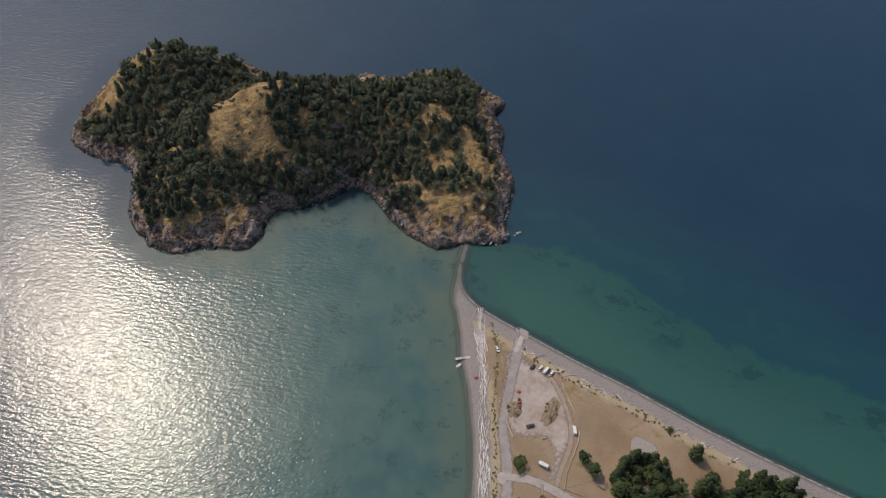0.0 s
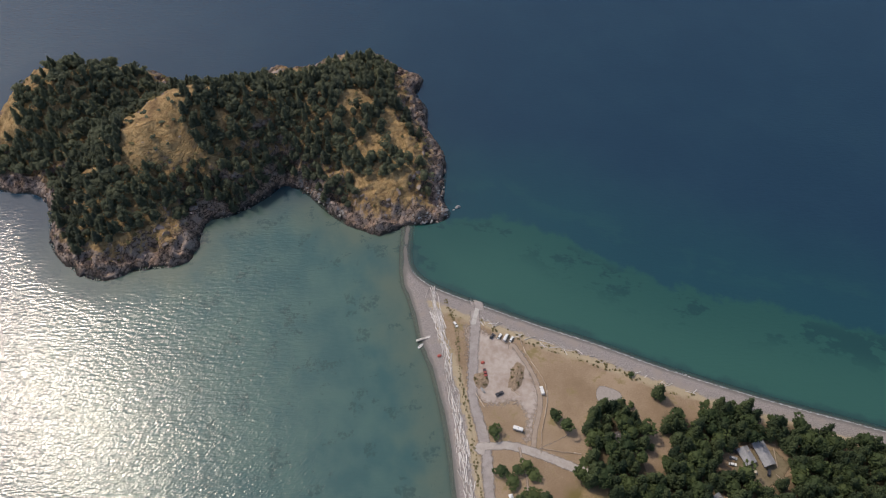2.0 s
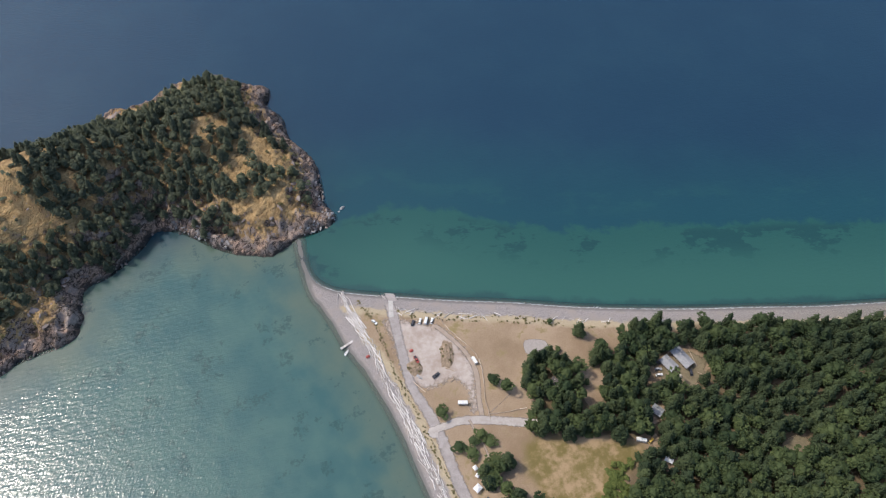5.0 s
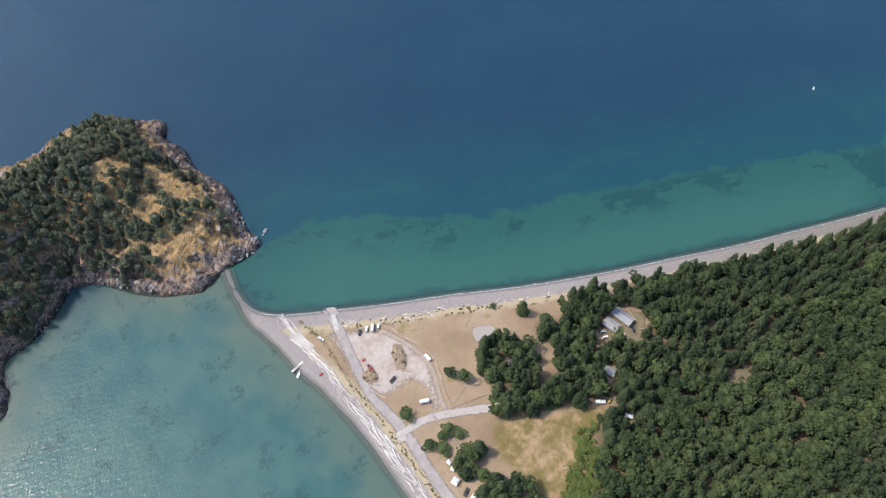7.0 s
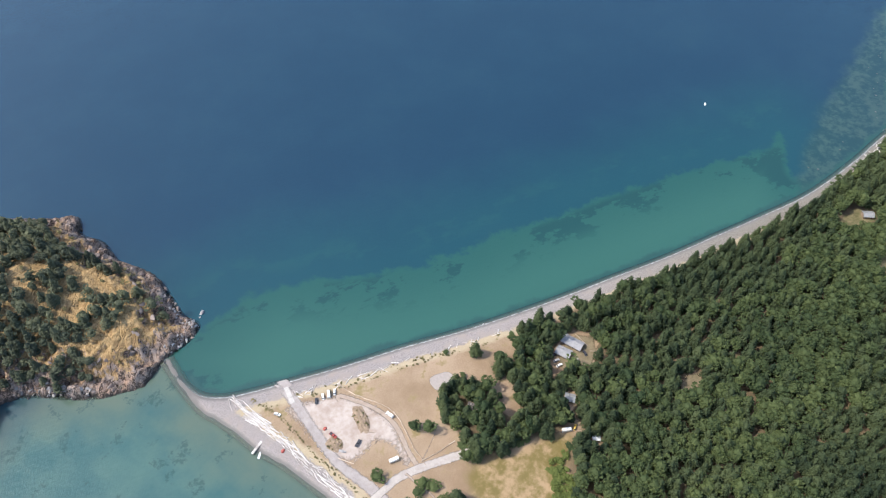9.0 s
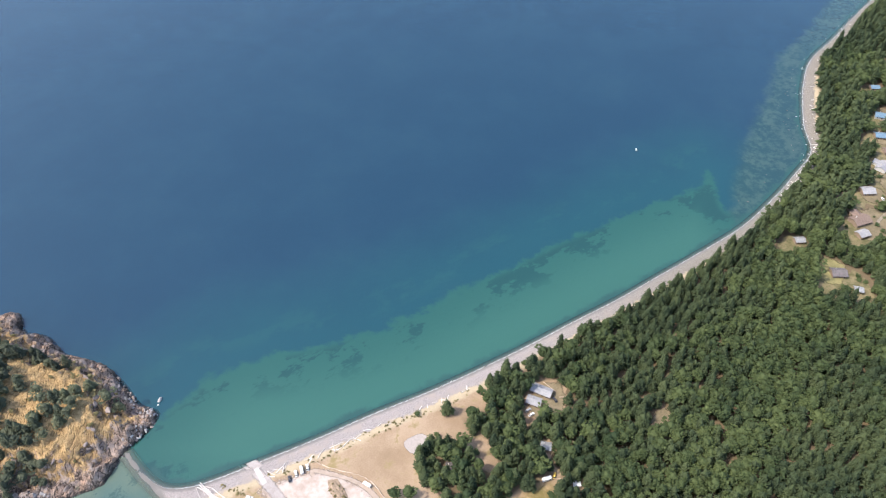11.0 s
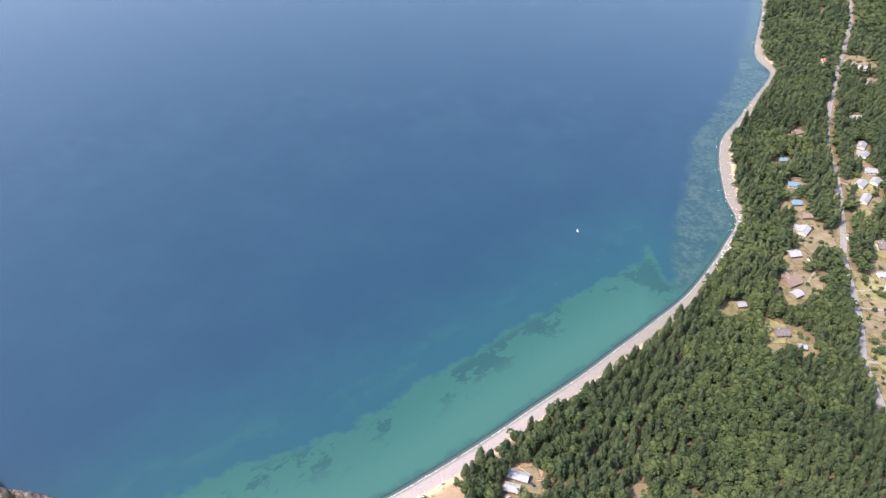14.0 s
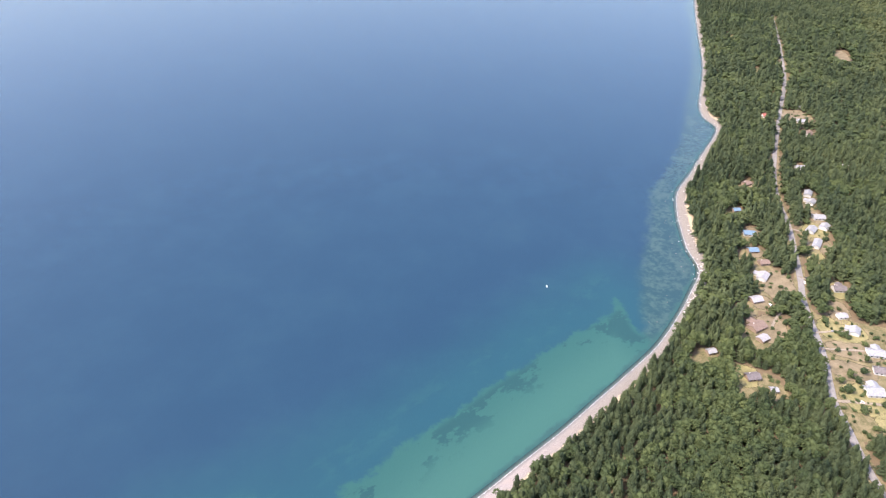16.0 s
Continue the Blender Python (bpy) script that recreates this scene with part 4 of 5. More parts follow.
# ---- rocks ----
def rock_shape(seed):
    """A faceted boulder, 1 m in radius and height."""
    r = np.random.default_rng(seed)
    bm = bmesh.new()
    bmesh.ops.create_icosphere(bm, subdivisions=2, radius=1.0)
    planes = r.normal(0, 1, (11, 3))
    planes /= np.linalg.norm(planes, axis=1)[:, None]
    cut = r.uniform(0.3, 0.72, 11)
    v = np.array([q.co[:] for q in bm.verts])
    for n, k in zip(planes, cut):
        over = np.maximum(v @ n - k, 0)
        v = v - over[:, None] * n
    v = v + r.normal(0, 0.03, v.shape)
    v = v / np.abs(v).max(0) * [1.0, r.uniform(0.5, 0.9), 1.0]
    v[:, 2] = v[:, 2] * 0.7 + 0.35
    f = np.array([[q.index for q in face.verts] for face in bm.faces])
    bm.free()
    return v, f


ROCKS = [rock_shape(s) for s in range(90, 96)]
m_rock = foliage("shore_rock", (0.075, 0.06, 0.055), (0.46, 0.38, 0.34), False, 0.0)
m_pale_rock = foliage("bleached_rock", (0.22, 0.2, 0.19), (0.55, 0.52, 0.5), False, 0.0)
m_reef = foliage("weedy_rock", (0.05, 0.05, 0.04), (0.2, 0.18, 0.15), False, 0.0)
rim = scatter(-332, 68, 308, 570, 3.0, lambda q: (signed(isle, q) > -1.5) & (signed(isle, q) < 6), 41)
rim = rim[rng.random(len(rim)) < 0.5]
grove("island_boulders", rim, np.maximum(isle_height(rim), 0) - 0.9, ROCKS, (0.6, 2.4), (0.8, 2.8), m_rock, "dark craggy rocks along the island shore", 42)
crags = scatter(-332, 68, 308, 570, 4.4, lambda q: (signed(isle, q) > 5) & (signed(isle, q) < 24) & (bumps(q, 30, 2, 44) > -0.1), 43)
crags = crags[rng.random(len(crags)) < 0.22]
grove("island_outcrops", crags, isle_height(crags) - 0.9, ROCKS, (1.5, 4.0), (1.0, 2.4), m_rock, "reddish brown rock outcrops on the island slope", 45)
knoll = scatter(-190, -130, 385, 462, 5.0, lambda q: isle_open(q) < 0.95, 58)
knoll = knoll[rng.random(len(knoll)) < 0.16]
grove("knoll_rocks", knoll, isle_height(knoll) - 0.6, ROCKS, (0.6, 2.4), (0.8, 1.5), m_rock, "low rock outcrops in golden grass", 59)
pale = scatter(-60, 60, 322, 400, 2.6, lambda q: (np.abs(signed(isle, q) - 3.0) < 3.0) & ((np.hypot(q[:, 0] - 42, q[:, 1] - 340) < 22) | (np.hypot(q[:, 0] + 48, q[:, 1] - 366) < 30)), 46)
grove("bleached_boulders", pale, np.maximum(isle_height(pale), 0) - 0.5, ROCKS, (0.7, 2.0), (0.7, 2.2), m_pale_rock, "pale bleached boulders at the island point", 47)
shore_rocks = scatter(575, 1900, 0, 120, 4.4, lambda q: np.abs(signed(coast, q) + 3.0) < 5.5, 48)
shore_rocks = shore_rocks[rng.random(len(shore_rocks)) < 0.4]
grove("shore_boulders", shore_rocks, heights(shore_rocks) - 0.2, ROCKS, (0.6, 1.8), (0.6, 1.6), m_pale_rock, "scattered boulders on the gravel shore", 49)
reef_rocks = scatter(480, 1000, 0, 120, 6.0, lambda q: (signed(reef, q) > 2) & (signed(coast, q) < -6) & (signed(coast, q) > -26), 50)
reef_rocks = reef_rocks[rng.random(len(reef_rocks)) < 0.12]
grove("tidal_rocks", reef_rocks, np.full(len(reef_rocks), -0.35), ROCKS, (0.5, 1.3), (0.5, 0.9), m_reef, "dark weedy rocks just above the water", 51)


def boulder(x, y, z, r, h, seed, label):
    v, f = rock_shape(seed)
    ob = sheet("boulder", v * [r, r * 0.8, h], f, m_pale_rock, {"tint": np.full(len(v), 0.75)})
    ob.location = (x, y, z)
    return tagged(ob, label, "boulder")


boulder(57.6, 344.2, -0.6, 2.8, 2.6, 201, "pale rock standing alone in green water")
boulder(54.5, 342.5, -0.6, 1.6, 1.4, 202, "small pale rock beside a larger one in the water")
for i, (x, y, r) in enumerate(((178.5, 180, 1.0), (180, 178.6, 0.7), (177, 181.5, 0.6))):
    boulder(x, y, ground_z(x, y) - 0.3, r, 1.0, 203 + i, "pale boulder at the edge of the beach")


# ---- logs ----
def log_mesh(name, seed, material):
    r = random.Random(seed)
    bm = bmesh.new()
    rings = []
    for k in range(6):
        s = k / 5
        rad = (0.5 - 0.16 * s) * r.uniform(0.9, 1.1)
        off = (0.25 * math.sin(s * 3 + seed), 0.12 * math.cos(s * 2.5 + seed))
        rings.append([bm.verts.new((s - 0.5, off[0] + rad * math.cos(a), 0.5 + off[1] * 0.3 + rad * math.sin(a))) for a in np.linspace(0, 2 * math.pi, 8)[:-1]])
    for lo, hi in zip(rings, rings[1:]):
        for k in range(7):
            bm.faces.new((lo[k], hi[k], hi[(k + 1) % 7], lo[(k + 1) % 7]))
    bm.faces.new(rings[0])
    bm.faces.new(rings[-1][::-1])
    if seed % 2:
        root = [bm.verts.new((-0.5 + r.uniform(-0.03, 0.02), 1.1 * math.cos(a), 0.55 + 0.9 * math.sin(a))) for a in np.linspace(0, 2 * math.pi, 7)[:-1]]
        for k in range(6):
            bm.faces.new((rings[0][k], root[k], root[(k + 1) % 6], rings[0][(k + 1) % 7]))
    me = bpy.data.meshes.new(name)
    bmesh.ops.recalc_face_normals(bm, faces=bm.faces)
    bm.to_mesh(me)
    bm.free()
    me.materials.append(material)
    return me


DRIFT = [log_mesh("driftwood_log", s, m_drift) for s in range(6)]
BEAMS = [log_mesh("boundary_log", s * 2, m_log) for s in range(3)]


def lay(mesh, name, x, y, z, length, thick, turn, tilt, label, category, group):
    ob = new(name, mesh)
    ob.location, ob.rotation_euler, ob.scale = (x, y, z), (0, tilt, turn), (length, thick, thick)
    return tagged(ob, label, category, group)


LOGS_WEST = [(25.8, 256), (26.2, 253), (26.5, 250), (27, 240), (28, 222), (27.5, 205), (27.5, 184), (27, 163), (26, 145), (25, 124), (24, 90), (22, 50)]
drift_line = curve_round(LOGS_WEST, 12, closed=False)
r = random.Random(12)
spots = []
for i in range(252):
    s = r.random() ** 1.15 * (len(drift_line) - 2)
    k = int(s)
    a, b = drift_line[k], drift_line[k + 1]
    q = a + (b - a) * (s - k)
    side = max(-1, min(1, r.gauss(0, 0.5)))
    spots.append((q[0] + side * 3.4, q[1], math.atan2(*(b - a)[::-1]) + r.gauss(0, 0.17), side))
zs = heights([(x, y) for x, y, *_ in spots])
for (x, y, turn, side), z in zip(spots, zs):
    lay(r.choice(DRIFT), "driftwood_log", x, y, z + (0.25 if abs(side) < 0.3 else 0.0) * r.random() - 0.08, r.uniform(3, 11.5), r.uniform(0.4, 0.8), turn, 0.0,
        "bleached driftwood log piled along the beach", "driftwood", "beach driftwood")
for i in range(46):
    s = r.uniform(0.02, 0.98)
    x = 52 + 130 * s
    y = 248 - 80 * s + 5 * math.sin(s * 3.14) - 2.5
    d0 = float(signed(coast, np.array([(x, y)]))[0])
    want = r.uniform(9.5, 14.5)
    x, y = x - 0.52 * (want - d0), y - 0.85 * (want - d0)
    lay(r.choice(DRIFT), "driftwood_log", x, y, ground_z(x, y) - 0.05, r.uniform(2.5, 7.5), r.uniform(0.35, 0.65), -0.55 + r.gauss(0, 0.6), 0.0,
        "weathered driftwood log at the top of the beach", "driftwood", "beach driftwood")
far_logs = scatter(500, 1000, 0, 70, 2.4, lambda q: np.abs(signed(coast, q) - np.where(q[:, 0] < 610, 4.5, 8.5)) < np.where(q[:, 0] < 610, 2.6, 1.5), 52)
far_logs = far_logs[rng.random(len(far_logs)) < np.where(far_logs[:, 0] < 610, 0.9, 0.25)]
LOG_SHAPES = []
for me in DRIFT[:4]:
    v = np.array([q.co[:] for q in me.vertices])
    f = np.array([(p.vertices[0], p.vertices[k], p.vertices[k + 1]) for p in me.polygons for k in range(1, len(p.vertices) - 1)])
    LOG_SHAPES.append((v * [1.0, 0.16, 1.0], f))
m_drift_many = foliage("bleached_driftwood", (0.42, 0.39, 0.37), (0.72, 0.69, 0.66), False, 0.0)
grove("driftwood_heap", far_logs, heights(far_logs) - 0.05, LOG_SHAPES, (2.0, 5.0), (0.5, 0.9), m_drift_many, "white bleached driftwood heaped along the far beach", 53)
bits = scatter(18, 36, 45, 257, 1.7, lambda q: np.abs(q[:, 0] - np.interp(q[:, 1], [50, 90, 124, 163, 205, 240, 267], [22, 24, 25, 27, 27.5, 27, 24])) < 3.4 + 1.5 * bumps(q, 14, 2, 55), 56)
bits = bits[rng.random(len(bits)) < 0.6]
grove("driftwood_litter", bits, heights(bits) - 0.05, LOG_SHAPES, (1.0, 4.5), (0.3, 0.6), m_drift_many, "small bleached driftwood littering the beach", 57, math.pi / 2)
FENCE = [(77, 222), (79, 213), (83, 200), (86, 190), (85.5, 179), (81, 168), (76, 157), (72, 147.5)]
FENCE_B = [(72, 147.5), (78, 145.5), (86, 142.5), (96, 140)]
for line in (FENCE, FENCE_B):
    q = curve_round(line, 10, closed=False)
    for a, b in zip(q[::4], q[4::4]):
        c, n = (a + b) / 2, float(np.hypot(*(b - a)))
        lay(r.choice(BEAMS), "boundary_log", c[0], c[1], ground_z(*c) + 0.02, n * 0.93, r.uniform(0.55, 0.75), math.atan2(*(b - a)[::-1]), 0.0,
            "weathered log laid end to end round the lot", "log", "boundary logs")
for x, y, n, turn in ((66, 186, 7.5, -0.95), (43, 184, 11, 1.9), (64, 178, 3, 0.3), (100, 74, 4.5, -0.5), (207.5, 106, 6, -1.0), (210, 118, 12, 1.35), (150, 84, 6, -0.9)):
    lay(r.choice(BEAMS), "felled_log", x, y, ground_z(x, y) + 0.1, n, 0.6, turn, 0.0, "pale felled log lying on bare ground", "log", "felled logs")


# ---- mounds of dirt ----
def mound(x, y, rx, ry, h, turn, label):
    X, Y = np.meshgrid(np.linspace(-1, 1, 25), np.linspace(-1, 1, 25))
    q = np.stack([X.ravel(), Y.ravel()], 1)
    rad = np.hypot(*q.T) * (1 + 0.25 * bumps(q * 20, 9, 2, 61))
    z = h * np.clip(1 - rad, -0.12, 1) * (1 + 0.7 * bumps(q * 40, 9, 3, 62))
    i = (np.arange(24)[:, None] * 25 + np.arange(24)[None, :]).ravel()
    ob = sheet("dirt_mound", np.column_stack([q * [rx, ry], z]), np.stack([i, i + 1, i + 26, i + 25], 1), m_mound, smooth=True)
    ob.location, ob.rotation_euler = (x, y, ground_z(x, y) + 0.12), (0, 0, turn)
    return tagged(ob, label, "mound")


mound(46.5, 197, 4.6, 6.5, 1.5, 0.2, "brown dirt mound with dry brush on the gravel lot")
mound(69.5, 196, 4.2, 11.5, 1.6, -0.45, "long brown mound of dirt and brush")
tuft = scatter(40, 76, 184, 208, 1.5, lambda q: (np.hypot((q[:, 0] - 46.5) / 4, (q[:, 1] - 197) / 6) < 1) | (np.hypot((q[:, 0] - 69.5) / 4.5, (q[:, 1] - 196) / 9) < 0.9), 63)
tuft = tuft[rng.random(len(tuft)) < 0.4]
grove("dry_brush", tuft, heights(tuft), BUSH, (0.4, 0.9), (0.8, 1.7), m_scrub, "dry brown brush on dirt mounds", 64)
dune = scatter(35, 185, 165, 262, 2.2, lambda q: (signed(coast, q) > 11) & (signed(coast, q) < 17) & (q[:, 0] - 14 > 0.55 * (262 - q[:, 1]) * 0.4) & (bumps(q, 12, 2, 65) > -0.1), 66)
dune = dune[rng.random(len(dune)) < 0.45]
grove("dune_grass", dune, heights(dune) - 0.2, BUSH, (0.4, 1.0), (0.5, 1.0), m_scrub, "tufts of yellowish dune grass above the beach", 67)
verge = scatter(26, 38, 60, 262, 1.9, lambda q: np.abs(q[:, 0] - np.interp(q[:, 1], [60, 120, 160, 200, 240, 262], [28, 31, 33, 33.5, 38, 34])) < 1.3, 68)
grove("verge_grass", verge, heights(verge) - 0.2, BUSH, (0.4, 1.0), (0.4, 0.9), m_scrub, "dry olive grass along the road verge", 69)

# ---- pier, ramp, boats ----
strip("boat_ramp", [(56.6, 255.8), (54.5, 251), (52, 245), (49.5, 239)], 3.0, m_concrete, "pale concrete boat ramp running into the sea", "boat ramp", 0.2, 6, 0.0)
pier = tagged(new("pier"), "short weathered plank pier over the bay shore", "pier")
pier.location, pier.rotation_euler = (9.5, 233.5, 0.0), (0, 0, 0.16)
for i in range(30):
    part("plank", new_box(i * 0.42, i * 0.42 + 0.36, -0.8, 0.8, 1.25, 1.33), m_drift, pier)
for sx in (0.4, 6.0, 11.8):
    for sy in (-0.7, 0.7):
        bm = bmesh.new()
        bmesh.ops.create_cone(bm, cap_ends=True, segments=8, radius1=0.16, radius2=0.14, depth=4.2, matrix=Matrix.Translation((sx, sy, -0.6)))
        part("pile", bm, m_log, pier)
for sy in (-0.6, 0.6):
    part("beam", new_box(0, 12.4, sy - 0.08, sy + 0.08, 1.02, 1.24), m_log, pier)


def boat(x, y, turn, length, wide, hull_mat, label, cabin, z=0.0):
    top = tagged(new("boat"), label, "boat")
    top.location, top.rotation_euler = (x, y, z), (0, 0, turn)
    bm, rows = bmesh.new(), []
    for s in np.linspace(0, 1, 9):
        w = wide / 2 * (1 - max(0, s - 0.45) ** 2 * 3.2) * (0.86 + 0.14 * min(1, s * 4))
        w = max(w, 0.03)
        sheer = 0.62 + 0.25 * s * s
        xx = (s - 0.5) * length
        rows.append([bm.verts.new(c) for c in ((xx, -w, sheer), (xx, -w * 0.75, 0.0), (xx, 0, -0.18 + 0.2 * s), (xx, w * 0.75, 0.0), (xx, w, sheer), (xx, w * 0.86, sheer), (xx, w * 0.6, 0.22), (xx, -w * 0.6, 0.22), (xx, -w * 0.86, sheer))])
    for a, b in zip(rows, rows[1:]):
        for k in range(9):
            bm.faces.new((a[k], b[k], b[(k + 1) % 9], a[(k + 1) % 9]))
    bm.faces.new(rows[0])
    bm.faces.new(rows[-1][::-1])
    bmesh.ops.recalc_face_normals(bm, faces=bm.faces)
    part("hull", bm, hull_mat, top)
    if cabin:
        part("cabin", new_box(-0.1 * length, 0.2 * length, -wide * 0.33, wide * 0.33, 0.25, 1.5, (0.8, 0.85), 0.08), m_white, top)
        part("windscreen", new_box(0.17 * length, 0.2 * length, -wide * 0.28, wide * 0.28, 0.9, 1.35, (0.9, 0.9)), m_glass, top)
        part("outboard_motor", new_box(-0.53 * length, -0.49 * length, -0.2, 0.2, 0.1, 1.1, (0.8, 0.8), 0.04), m_dark_paint, top)
    else:
        for s in (-0.2, 0.15):
            part("thwart", new_box(s * length - 0.12, s * length + 0.12, -wide * 0.42, wide * 0.42, 0.42, 0.47), m_log, top)
    return top


boat(507, 167, 0.5, 4.2, 1.6, m_white, "small white motorboat alone on open water", True)
boat(12.0, 229.5, 0.6, 4.6, 1.7, m_white, "small open white boat moored beside the pier", False)
boat(46, 190, -1.1, 4.4, 1.6, m_grey_paint, "small grey boat laid up on the gravel lot", False, ground_z(46, 190) + 0.3)


# ---- vehicles ----
def wheels(top, axles, half, rad=0.36):
    for ax in axles:
        for sy in (-half, half):
            bm = bmesh.new()
            bmesh.ops.create_cone(bm, cap_ends=True, segments=14, radius1=rad, radius2=rad, depth=0.24, matrix=Matrix.Translation((ax, sy, rad)) @ Matrix.Rotation(math.pi / 2, 4, "X"))
            w = part("wheel", bm, m_tyre, top)
            bm = bmesh.new()
            bmesh.ops.create_cone(bm, cap_ends=True, segments=10, radius1=rad * 0.55, radius2=rad * 0.5, depth=0.27, matrix=Matrix.Translation((ax, sy, rad)) @ Matrix.Rotation(math.pi / 2, 4, "X"))
            part("rim", bm, m_grey_paint, w)


def vehicle(kind, paint, x, y, turn, label):
    top = tagged(new({"car": "car", "pickup": "pickup_truck", "van": "van", "trailer": "camping_trailer"}[kind]), label, {"pickup": "truck", "trailer": "trailer"}.get(kind, kind), "parked vehicles")
    top.location, top.rotation_euler = (x, y, ground_z(x, y) + 0.2), (0, 0, turn)
    if kind == "car":
        part("body", new_box(-2.3, 2.3, -0.9, 0.9, 0.3, 0.92, (0.97, 0.94), 0.1), paint, top)
        part("cabin_glass", new_box(-1.9, 1.05, -0.84, 0.84, 0.9, 1.42, (0.72, 0.84), 0.03), m_glass, top)
        part("roof", new_box(-1.5, 0.62, -0.7, 0.7, 1.4, 1.5, (0.92, 0.92), 0.03), paint, top)
        part("bumper", new_box(2.24, 2.36, -0.8, 0.8, 0.34, 0.56), m_dark_paint, top)
        axles, half = (-1.4, 1.42), 0.82
    elif kind == "pickup":
        part("body", new_box(-2.7, 2.7, -0.97, 0.97, 0.4, 0.95, (0.98, 0.95), 0.08), paint, top)
        part("cabin_glass", new_box(-0.6, 1.35, -0.88, 0.88, 0.94, 1.6, (0.76, 0.85), 0.03), m_glass, top)
        part("roof", new_box(-0.38, 1.05, -0.74, 0.74, 1.58, 1.68, (0.92, 0.92), 0.03), paint, top)
        part("load_bed", new_box(-2.55, -0.75, -0.8, 0.8, 0.9, 0.97), m_dark_paint, top)
        for sy in (-0.88, 0.88):
            part("bed_side", new_box(-2.65, -0.65, sy - 0.06, sy + 0.06, 0.9, 1.2), paint, top)
        part("tailgate", new_box(-2.68, -2.58, -0.85, 0.85, 0.85, 1.2), paint, top)
        axles, half = (-1.7, 1.75), 0.88
    elif kind == "van":
        part("body", new_box(-2.9, 2.3, -1.0, 1.0, 0.4, 2.3, (0.97, 0.92), 0.14), paint, top)
        part("bonnet", new_box(2.2, 2.95, -0.95, 0.95, 0.4, 1.2, (0.8, 0.92), 0.1), paint, top)
        part("windscreen", new_box(2.12, 2.32, -0.85, 0.85, 1.3, 2.05, (0.6, 0.92)), m_glass, top)
        for sy in (-0.985, 0.985):
            part("side_window", new_box(1.0, 1.9, sy - 0.03, sy + 0.03, 1.3, 1.9), m_glass, top)
        axles, half = (-1.8, 1.9), 0.9
    else:
        part("body", new_box(-3.1, 3.1, -1.15, 1.15, 0.6, 2.75, (0.98, 0.95), 0.18), paint, top)
        part("stripe", new_box(-2.9, 2.9, -1.17, 1.17, 1.1, 1.25), m_tan, top)
        for sx in (-1.9, 1.5):
            part("window", new_box(sx, sx + 0.9, -1.165, 1.165, 1.55, 2.1), m_glass, top)
        part("door", new_box(-0.3, 0.4, -1.17, -1.1, 0.75, 2.4), m_wall_white, top)
        part("roof_vent", new_box(-0.3, 0.3, -0.3, 0.3, 2.74, 2.9, (0.8, 0.8)), m_grey_paint, top)
        part("tow_bar", new_box(3.0, 4.3, -0.08, 0.08, 0.5, 0.62), m_dark_paint, top)
        axles, half = (-0.4, 0.4), 1.05
    wheels(top, axles, half)
    return top


R = math.radians
for kind, paint, x, y, turn, label in (
        ("car", m_dark_paint, 60, 227.5, 50, "dark car parked on the gravel lot"), ("car", m_white, 65, 226.5, 52, "white car parked in a row on gravel"),
        ("van", m_white, 68.7, 224.8, 50, "white van parked in a row on gravel"), ("car", m_white, 72.2, 223, 48, "white car at the end of a parked row"),
        ("car", m_white, 37.5, 240.5, -70, "white car parked near piled driftwood"), ("van", m_white, 83, 183.5, 92, "white van parked along boundary logs"),
        ("trailer", m_white, 62, 161, -28, "white camping trailer on dry grass"), ("pickup", m_red, 50, 202, -88, "dark red pickup truck beside a dirt mound"),
        ("pickup", m_dark_paint, 56, 186, 15, "black pickup truck parked on the lot"), ("car", m_dark_paint, 187, 126, -30, "dark car parked by the long shed"),
        ("car", m_grey_paint, 185, 122, -25, "grey car parked by the long shed"), ("car", m_white, 183, 118.5, -20, "white car parked by the long shed"),
        ("van", m_tan, 192.5, 112.5, -35, "tan box van on bare ground"), ("car", m_dark_paint, 202, 110, 60, "dark car on the bare yard"),
        ("trailer", m_white, 146, 89, -40, "white camping trailer at the meadow edge"), ("car", m_yellow, 151, 86, 15, "small yellow vehicle beside a trailer"),
        ("trailer", m_white, 47, 97, 10, "white camping trailer among camp trees"), ("pickup", m_dark_paint, 45, 102, 25, "dark pickup truck at the camp"),
        ("car", m_grey_paint, 524, -105, 80, "grey car on a pale driveway"), ("car", m_white, 603, -84, 10, "white car beside the paved road"),
        ("car", m_dark_paint, 612, -86, 15, "dark car beside the paved road"), ("car", m_white, 430, -118, 80, "white car in a dry yard"),
        ("car", m_white, 548, -50, 30, "white car in a bare yard")):
    vehicle(kind, paint, x, y, R(turn), label)


# ---- tents and small camp things ----
def canopy(x, y, w, l, turn, mat, label):
    top = tagged(new("canopy_tent"), label, "tent")
    top.location, top.rotation_euler = (x, y, ground_z(x, y)), (0, 0, turn)
    for sx in (-w / 2 + 0.1, w / 2 - 0.1):
        for sy in (-l / 2 + 0.1, l / 2 - 0.1):
            part("pole", new_box(sx - 0.04, sx + 0.04, sy - 0.04, sy + 0.04, 0, 2.2), m_grey_paint, top)
    part("roof", new_box(-w / 2, w / 2, -l / 2, l / 2, 2.2, 3.1, (0.12, 0.3)), mat, top)
    return top


canopy(44, 110.5, 4.5, 4.0, 0.3, m_tarp, "white canopy tent beside the beach road")
canopy(48.5, 121.5, 2.6, 3.0, 0.1, m_tarp, "small white canopy tent near shrubs")
canopy(47.5, 117, 2.4, 2.4, 0.5, m_tarp, "small white canopy tent near shrubs")
canopy(153, 71.5, 4.0, 5.0, 0.6, m_tarp, "white canopy tent in a gap of the wood")


